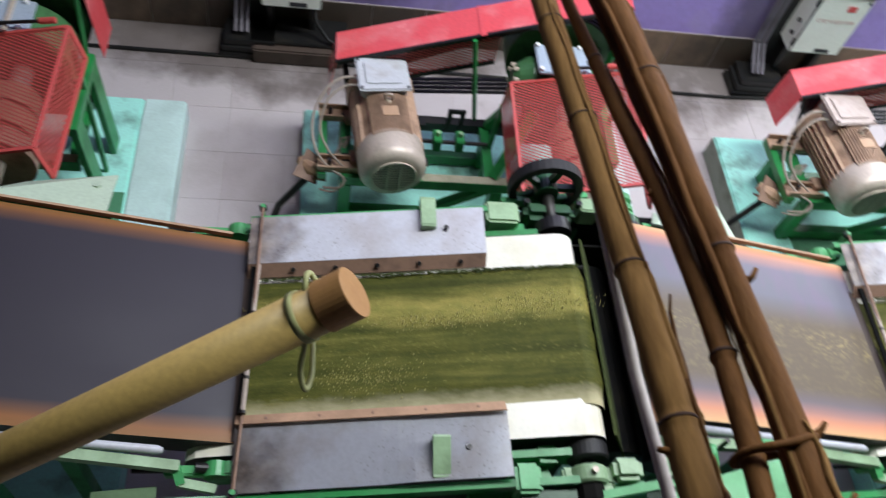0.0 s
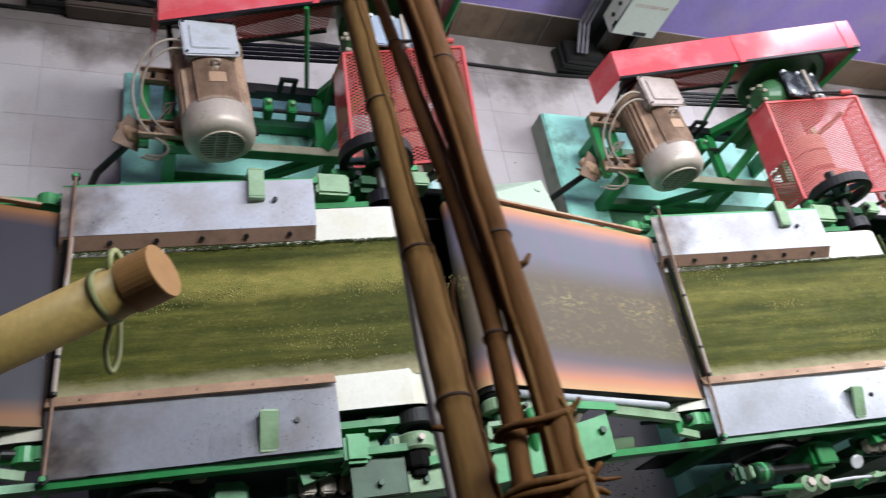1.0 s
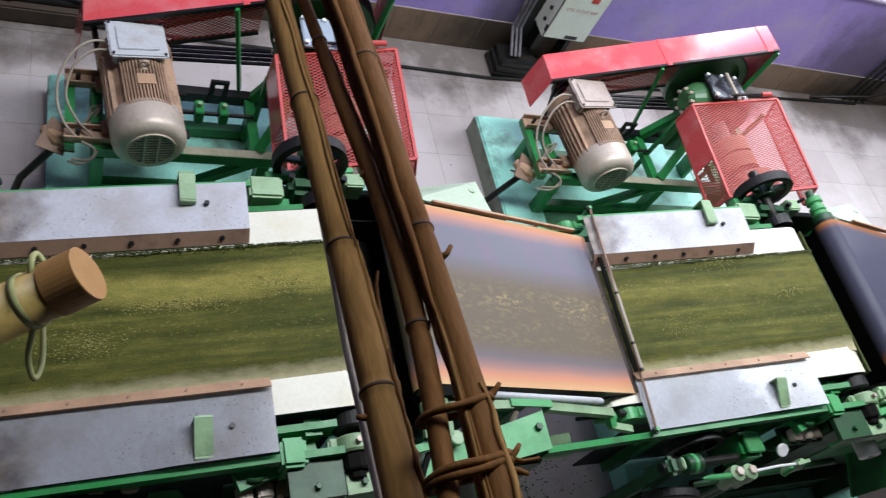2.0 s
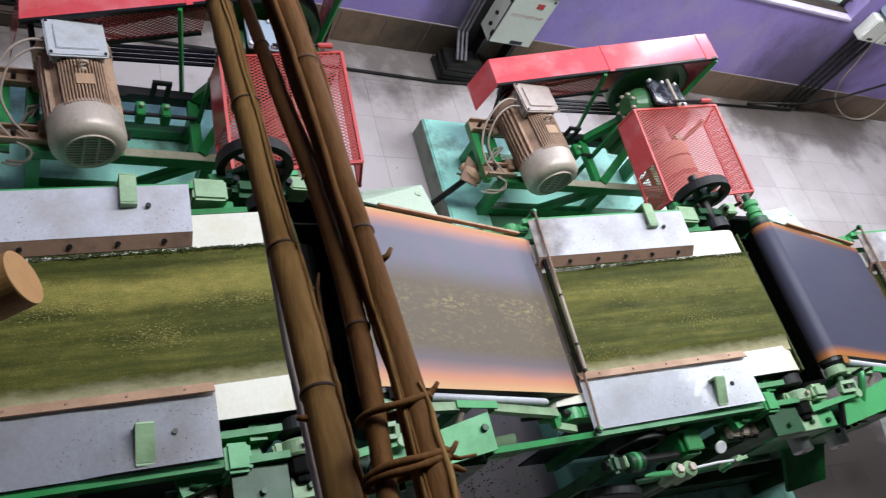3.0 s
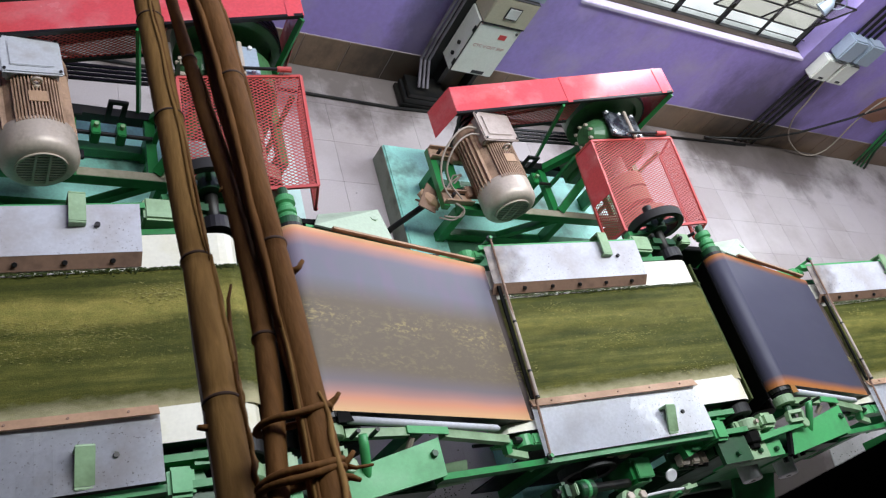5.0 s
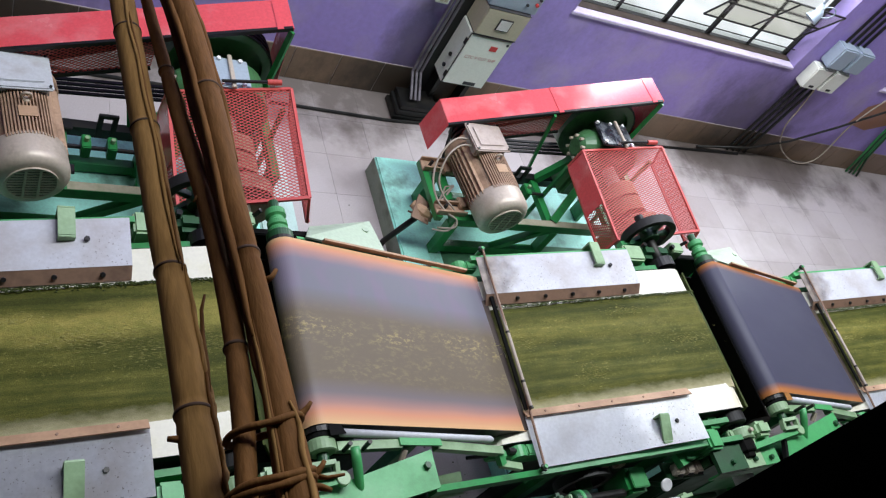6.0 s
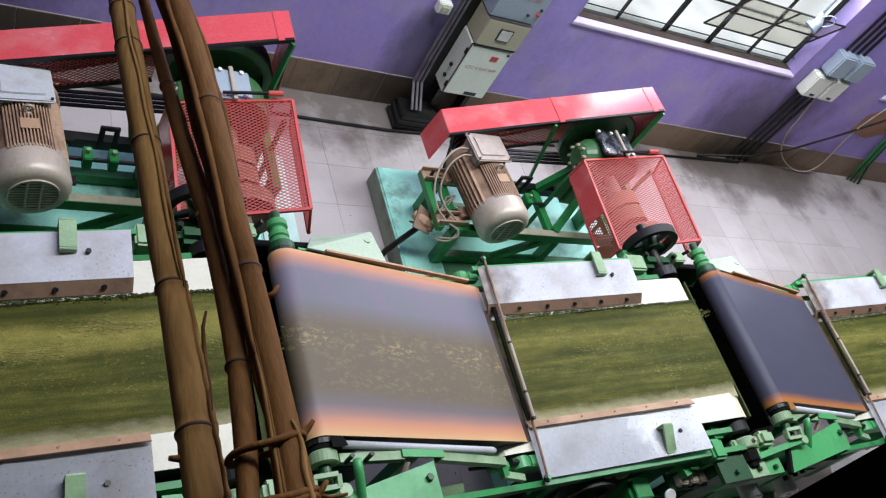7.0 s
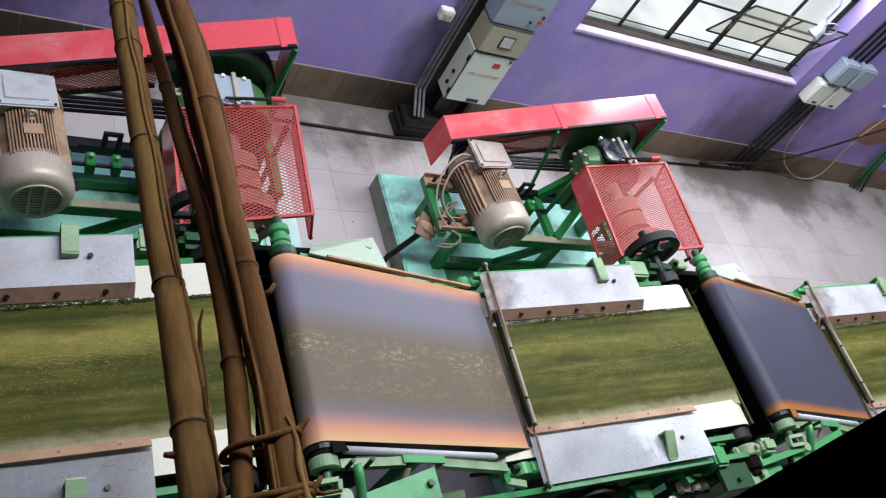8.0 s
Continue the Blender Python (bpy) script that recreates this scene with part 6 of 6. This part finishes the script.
def eased(ys, xs, y):
    """Smooth value at y through the points (ys, xs), straight beyond the ends."""
    n = len(ys)
    i = max(0, min(n - 2, sum(1 for v in ys if v <= y) - 1))
    h = ys[i + 1] - ys[i]
    f = (y - ys[i]) / h
    slope = [(xs[min(k + 1, n - 1)] - xs[max(k - 1, 0)]) / (ys[min(k + 1, n - 1)] - ys[max(k - 1, 0)]) for k in (i, i + 1)]
    if f < 0:
        return xs[0] + slope[0] * (y - ys[0])
    if f > 1:
        return xs[-1] + slope[1] * (y - ys[-1])
    return (2 * f ** 3 - 3 * f ** 2 + 1) * xs[i] + (f ** 3 - 2 * f ** 2 + f) * h * slope[0] + (3 * f ** 2 - 2 * f ** 3) * xs[i + 1] + (f ** 3 - f ** 2) * h * slope[1]


STEM_Y = (-0.05, 0.12, 0.24, 0.36, 0.5, 0.68, 0.9, 1.2)


class Stem:
    """The course of one bamboo pole: sideways place, height and thickness along y."""

    def __init__(self, xs, z0, fall, radii, joints, seed):
        self.xs, self.z0, self.fall, self.radii, self.joints, self.seed = xs, z0, fall, radii, joints, seed

    def at(self, y):
        return Vector((eased(STEM_Y, self.xs, y) + 0.0012 * noise.noise((y * 6, self.seed, 0)), y, self.z0 + self.fall * (y - 0.4)))

    def girth(self, y):
        k = min((abs(y - j) for j in self.joints), default=1)
        swell = 0.001 * math.exp(-(k / 0.0045) ** 2) - 0.0006 * math.exp(-((k - 0.009) / 0.004) ** 2)
        return eased(STEM_Y, self.radii, y) + swell + 0.0005 * noise.noise((y * 9, self.seed, 3)) + 0.00025 * noise.noise((y * 60, self.seed, 5))

    def build(self, seg=22):
        ys = sorted({round(-0.75 + 2.4 * i / 90, 4) for i in range(91)} | {round(j + d, 4) for j in self.joints for d in (-0.016, -0.011, -0.007, -0.004, -0.002, 0, 0.002, 0.004, 0.007, 0.011)})
        return rod(bm_new(), [self.at(y) for y in ys], [self.girth(y) for y in ys], seg)

    def beside(self, y, angle, lift):
        """A point on the skin: angle 0 to the side of rising x, a quarter turn on top."""
        g = self.girth(y) + lift
        return self.at(y) + Vector((math.cos(angle) * g, 0.15 * math.sin(angle) * g, math.sin(angle) * g))


def strip(pts, widths, up=(-0.3, -0.4, 0.85), thick=0.003):
    """A dry flattened sheath along points, domed across its width."""
    bm = bm_new()
    up = Vector(up).normalized()
    rows = []
    for i, p in enumerate(pts):
        p = Vector(p)
        d = (Vector(pts[min(i + 1, len(pts) - 1)]) - Vector(pts[max(i - 1, 0)])).normalized()
        side = d.cross(up).normalized()
        w = widths[i] / 2
        rows.append([bm.verts.new(p + side * w * c + up * thick * h) for c, h in ((-1, -0.6), (-0.6, 0.5), (0, 0.95), (0.55, 0.35), (1, -0.6), (0, -1.1))])
    for p, q in zip(rows, rows[1:]):
        for k in range(6):
            bm.faces.new((p[k], p[(k + 1) % 6], q[(k + 1) % 6], q[k]))
    bm.faces.new(rows[0][::-1])
    bm.faces.new(rows[-1])
    return bm


bam = thing("bamboo_bundle", "old brown bamboo poles lashed with dry twine", "bamboo")
STEM_A = Stem((0.321, 0.3252, 0.328, 0.3285, 0.3283, 0.3278, 0.3265, 0.3262), 3.718, -0.16, (0.0172, 0.0172, 0.0168, 0.0162, 0.0162, 0.0168, 0.0175, 0.0176), (0.97, 0.875, 0.665, 0.43, 0.253, 0.02), 1)
STEM_B = Stem((0.31, 0.338, 0.3565, 0.3685, 0.372, 0.366, 0.3635, 0.36), 3.757, -0.23, (0.0085, 0.0092, 0.0105, 0.0108, 0.0106, 0.0096, 0.0085, 0.008), (0.78, 0.3), 2)
STEM_C = Stem((0.369, 0.3792, 0.3862, 0.3895, 0.3905, 0.3935, 0.387, 0.356), 3.781, -0.17, (0.018, 0.0175, 0.0145, 0.0135, 0.0138, 0.0158, 0.017, 0.0165), (0.69, 0.41, 0.05), 3)
part("pole", STEM_A.build(), BAMBOO, bam, "brown bamboo pole with swollen joints", smooth=True)
part("pole", STEM_B.build(16), BAMBOO_DARK, bam, "thin dark crooked bamboo pole", smooth=True)
part("pole", STEM_C.build(), BAMBOO_DARK, bam, "dark bamboo pole with peeling sheath", smooth=True)
for stem, ys in ((STEM_A, (0.97, 0.875, 0.665, 0.43, 0.253)), (STEM_C, (0.69, 0.41)), (STEM_B, (0.78, 0.3))):
    for y in ys:
        part("joint_ring", rod(bm_new(), [stem.at(y - 0.0022), stem.at(y - 0.0012), stem.at(y + 0.0012), stem.at(y + 0.0022)], [stem.girth(y) - 0.0004, stem.girth(y) + 0.0006, stem.girth(y) + 0.0006, stem.girth(y) - 0.0004], 22), BAMBOO_RING, bam, "dark joint scar", smooth=True)
# the first pole's rim light as an added pale rod, parting towards its foot
pale = []
for i in range(24):
    y = 0.62 - 0.9 * i / 23
    g = min(1.0, max(0.0, (0.62 - y) / 0.28))
    pale.append(STEM_A.at(y) + Vector((0.01 * g, 0, -0.012 - 0.062 * g)))
part("split_cane", rod(bm_new(), pale, [0.0065] * 24, 14), RIM_LIGHT_PALE, bam, "added pale strip standing for the rim light on the pole", smooth=True)
# peeling sheaths and vines that follow the poles


def follow(stem, y0, y1, a0, a1, r, mat, wob=0.25, lift=0.001, n=40, seed=0):
    pts, rr = [], []
    for i in range(n + 1):
        f = i / n
        y = y0 + (y1 - y0) * f
        a = a0 + (a1 - a0) * f + wob * noise.noise((f * 7, seed, 1))
        pts.append(stem.beside(y, a, lift + 0.0015 * max(0, noise.noise((f * 11, seed, 4)))))
        rr.append(r * (1 + 0.35 * noise.noise((f * 13, seed, 8))) * min(1, 0.35 + 6 * f, 0.35 + 6 * (1 - f)))
    part("vine", rod(bm_new(), pts, rr, 8), mat, bam, "dry brown vine strip", smooth=True)


follow(STEM_A, 1.3, 0.43, 1.9, 1.25, 0.0024, BAMBOO, seed=1)
follow(STEM_A, 0.9, 0.42, 1.5, 1.0, 0.0019, BAMBOO_DARK, seed=2)
follow(STEM_A, 0.43, 0.2, 0.75, 0.3, 0.0027, BAMBOO, 0.3, seed=3)
follow(STEM_A, 0.36, -0.1, 0.5, 0.1, 0.0022, BAMBOO_DARK, 0.4, seed=4)
follow(STEM_A, 0.3, 0.1, 0.1, 0.5, 0.003, BAMBOO, 0.6, 0.002, seed=5)
follow(STEM_B, 0.75, 0.3, 1.0, 0.5, 0.0022, BAMBOO, 0.3, seed=6)
follow(STEM_C, 1.1, 0.56, 0.15, 0.0, 0.0036, BAMBOO_DARK, 0.25, 0.0015, seed=7)
follow(STEM_C, 1.0, 0.3, 2.7, 2.8, 0.0042, BAMBOO_DARK, 0.2, 0.002, seed=9)
follow(STEM_C, 0.22, -0.1, 1.4, 0.7, 0.003, BAMBOO, 0.4, seed=11)
# loose sheaths lying between the two dark poles
for j, (y0, y1, mix0, mix1, w, mat) in enumerate(((1.15, 0.42, 0.7, 0.42, 0.017, BAMBOO_DARK), (1.2, 0.5, 0.45, 0.6, 0.014, BAMBOO_DARK), (0.37, 0.03, 0.42, 0.68, 0.006, BAMBOO), (0.34, 0.0, 0.52, 0.74, 0.005, BAMBOO_DARK), (0.62, 0.22, 0.5, 0.6, 0.016, BAMBOO_DARK))):
    pts, ws = [], []
    for i in range(31):
        f = i / 30
        y = y0 + (y1 - y0) * f
        m = mix0 + (mix1 - mix0) * f + 0.06 * noise.noise((f * 4, j, 2))
        p = STEM_B.at(y).lerp(STEM_C.at(y), m)
        p.z += 0.008 + 0.002 * noise.noise((f * 5, j, 6)) + (0.006 if j in (2, 3) else 0.0)
        pts.append(p)
        ws.append(w * (1 + 0.3 * noise.noise((f * 6, j, 9))) * min(1, 0.3 + 5 * f, 0.3 + 5 * (1 - f)))
    part("sheath", strip(pts, ws), mat, bam, "dry split bamboo sheath", smooth=True)
# lashings of twine round the two dark poles, with loose tails
for y, turns in ((0.205, 1), (0.145, 2)):
    b0, c0 = STEM_B.at(y), STEM_C.at(y)
    mid, half = (b0 + c0) / 2, (c0 - b0).x / 2 + 0.016
    bm = bm_new()
    for k in range(turns):
        pts = []
        for i in range(29):
            a = i * math.tau / 28
            pts.append((mid.x + half * math.cos(a), y + 0.005 * math.cos(a) + 0.006 * k + 0.0015 * math.sin(a * 3 + k), mid.z + 0.02 * math.sin(a) + 0.006 * math.cos(a)))
        rod(bm, pts, [0.0036 + 0.0008 * noise.noise((i * 0.6, k, y)) for i in range(29)], 8)
    e = Vector((mid.x + half, y + 0.008, mid.z + 0.008))
    rod(bm, [e - Vector((0.008, 0.004, -0.004)), e, e + Vector((0.006, 0.005, 0.004)), e + Vector((0.01, 0.01, 0.005))], [0.003, 0.0042, 0.0026, 0.002], 7)
    if turns == 2:
        rod(bm, [e, e + Vector((0.01, -0.004, 0.003)), e + Vector((0.026, -0.003, 0.004))], [0.0034, 0.0018, 0.0014], 7)
        rod(bm, [e - Vector((0.01, 0.008, 0)), e + Vector((0.004, -0.012, 0.004)), e + Vector((0.012, -0.015, 0.003))], [0.004, 0.0032, 0.002], 7)
    part("twine", bm, BAMBOO_DARK, bam, "dry brown twine", smooth=True)
# snapped side twigs
for pts, rr in (([STEM_C.beside(0.372, 0.2, -0.002), STEM_C.beside(0.376, 0.25, 0.006), STEM_C.beside(0.384, 0.3, 0.012)], (0.0046, 0.003, 0.0022)),
                ([STEM_A.beside(0.27, 0.5, 0.001), STEM_A.beside(0.305, 0.35, 0.003), STEM_A.beside(0.335, 0.3, 0.004), STEM_A.beside(0.372, 0.3, 0.008), STEM_A.beside(0.392, 0.25, 0.014)], (0.002, 0.003, 0.0026, 0.002, 0.0014)),
                ([STEM_A.beside(0.228, 3.2, -0.002), STEM_A.beside(0.228, 3.1, 0.009)], (0.004, 0.0026)),
                ([STEM_B.beside(0.52, 2.9, -0.002), STEM_B.beside(0.512, 3.1, 0.004)], (0.0026, 0.0012))):
    part("twig", rod(bm_new(), pts, list(rr), 8), BAMBOO_DARK, bam, smooth=True)

yp = thing("yellow_pipe", "dusty yellow capped pipe with a hanging wire hook", "pipe")
part("pipe", rod(bm_new(), [(-2.293, 0.37, 1.279), (-0.669, 0.699, 2.399), (0.052, 0.844, 2.896)], 0.053, 36), YELLOW, yp, smooth=True)
part("cap", rod(bm_new(), [(0.045, 0.843, 2.891), (0.047, 0.8435, 2.8925), (0.105, 0.8555, 2.9325), (0.107, 0.856, 2.934)], [0.05, 0.057, 0.057, 0.056], 36), CUT_RUST, yp, "rusty brown end cap")
bm = bm_new()
rod(bm, flowing([(0.03, 0.893, 2.905), (0.015, 0.91, 2.915), (0.007, 0.875, 2.925), (0.012, 0.792, 2.848), (0.004, 0.745, 2.804), (0.015, 0.711, 2.776), (0.028, 0.752, 2.763), (0.028, 0.828, 2.777), (0.03, 0.89, 2.8)]), 0.006, 10)
pd = (Vector((0.052, 0.844, 2.896)) - Vector((-0.669, 0.699, 2.399))).normalized()
ring(bm, Vector((0.045, 0.8425, 2.8912)) - pd * 0.05, pd, 0.053, 0.0575, 0.016, 32)
part("wire_hook", bm, HOOK, yp, "pale olive cord loop", smooth=True)

rail = thing("stay_bar", "bar at the gallery, its lack of light put into a black colour", "bar")
part("rail", rod(bm_new(), [(-0.1, -0.6, 2.74), (0.1, -0.5, 3.3), (0.33, -0.044, 4.232), (0.41, -0.024, 4.352)], 0.02, 16), UNLIT_BLACK, rail, smooth=True)
part("foot_plate", box(bm_new(), (-0.17, -0.66, 2.75), (-0.03, -0.54, 2.765), 0.004), UNLIT_BLACK, rail)

# ---- floor tiles ----
tile_me = None
joined = bm_new()
for i in range(-14, 36):
    for j in range(-16, 1):
        x, y = 2.66 + 0.4 * (i - 7), 4.46 + 0.4 * j
        y1 = min(y + 0.3995, WALL_Y - 0.008)
        if -2.2 < x < 9.4 and 2.2 < y and j < 0 or (-2.2 < x < 9.4 and j == 0):
            if tile_me is None and j < 0:
                o = part("tile", box(bm_new(), (0.0005, 0.0005, -0.012), (0.3995, 0.3995, 0), 0.0012), FLOOR, slab)
                tile_me = o.data
                o.location = (x, y, 0)
            elif j < 0:
                o = new("tile", tile_me)
                o.parent = slab
                o.location = (x, y, 0)
            else:
                box(joined, (x + 0.0005, y + 0.0005, -0.012), (x + 0.3995, y1, 0))
        elif x > X0 and y > Y0 and x < X1 - 0.4:
            box(joined, (x + 0.0005, y + 0.0005, -0.012), (x + 0.3995, y1, 0))
tagged(part("tile_field", joined, FLOOR, slab), kind="stuff")

# ---- what moves ----
SPEED = 0.5
RAFTS = []


def tea_rafts():
    rng = random.Random(21)
    for k in UNITS:
        for n in range(14):
            wide, long, grains = rng.uniform(0.03, 0.09), rng.uniform(0.12, 0.3), 150
            lane = 1.36 + 0.6 * ((n * 0.381) % 1)
            if k == 0:
                wide, long, grains = wide * 1.25, long * 1.4, 520
                lane = lane if n % 3 == 0 else 1.66 + 0.16 * ((n * 0.618) % 1)
            ob = crumbs("tea_drift", TEA_PALE, grains, lambda r: (r.gauss(0, long * 0.4), r.gauss(0, wide * 0.4), r.uniform(-0.002, 0.003)), 100 * k + n, (0.0016, 0.0042))
            tagged(ob, "loose drift of tea crumbs riding the belt", "tea", "tea drifts", kind="stuff")
            RAFTS.append((ob, k, lane, n * 0.75 - 4.0))


tea_rafts()


def motions():
    tilt = -math.degrees(math.atan(SLOPE))
    for ob, k, lane, t0 in RAFTS:
        rows = []
        for i in range(41):
            t = i * 0.2
            x = -0.6 + SPEED * (t - t0)
            if x < -0.6:
                rows.append((t, pose(PITCH * k - 0.6, lane, belt_z(-0.6) + 0.018, 0, tilt, 0)))
            elif x < 1.16:
                rows.append((t, pose(PITCH * k + x, lane, belt_z(x) + 0.0155, 0, tilt, 0)))
            else:
                d = min(x - 1.16, 0.22)
                rows.append((t, pose(PITCH * k + 1.16 + min(0.16, d), lane, belt_z(1.16) - 3.2 * d, 0, tilt + 300 * d, 0)))
        walk(ob, rows)
    for ob in WHEELS:
        p = ob.location.copy()
        walk(ob, [(i * 0.2, pose(p.x, p.y, p.z, 0, (i * 62) % 360, 0)) for i in range(41)])


motions()
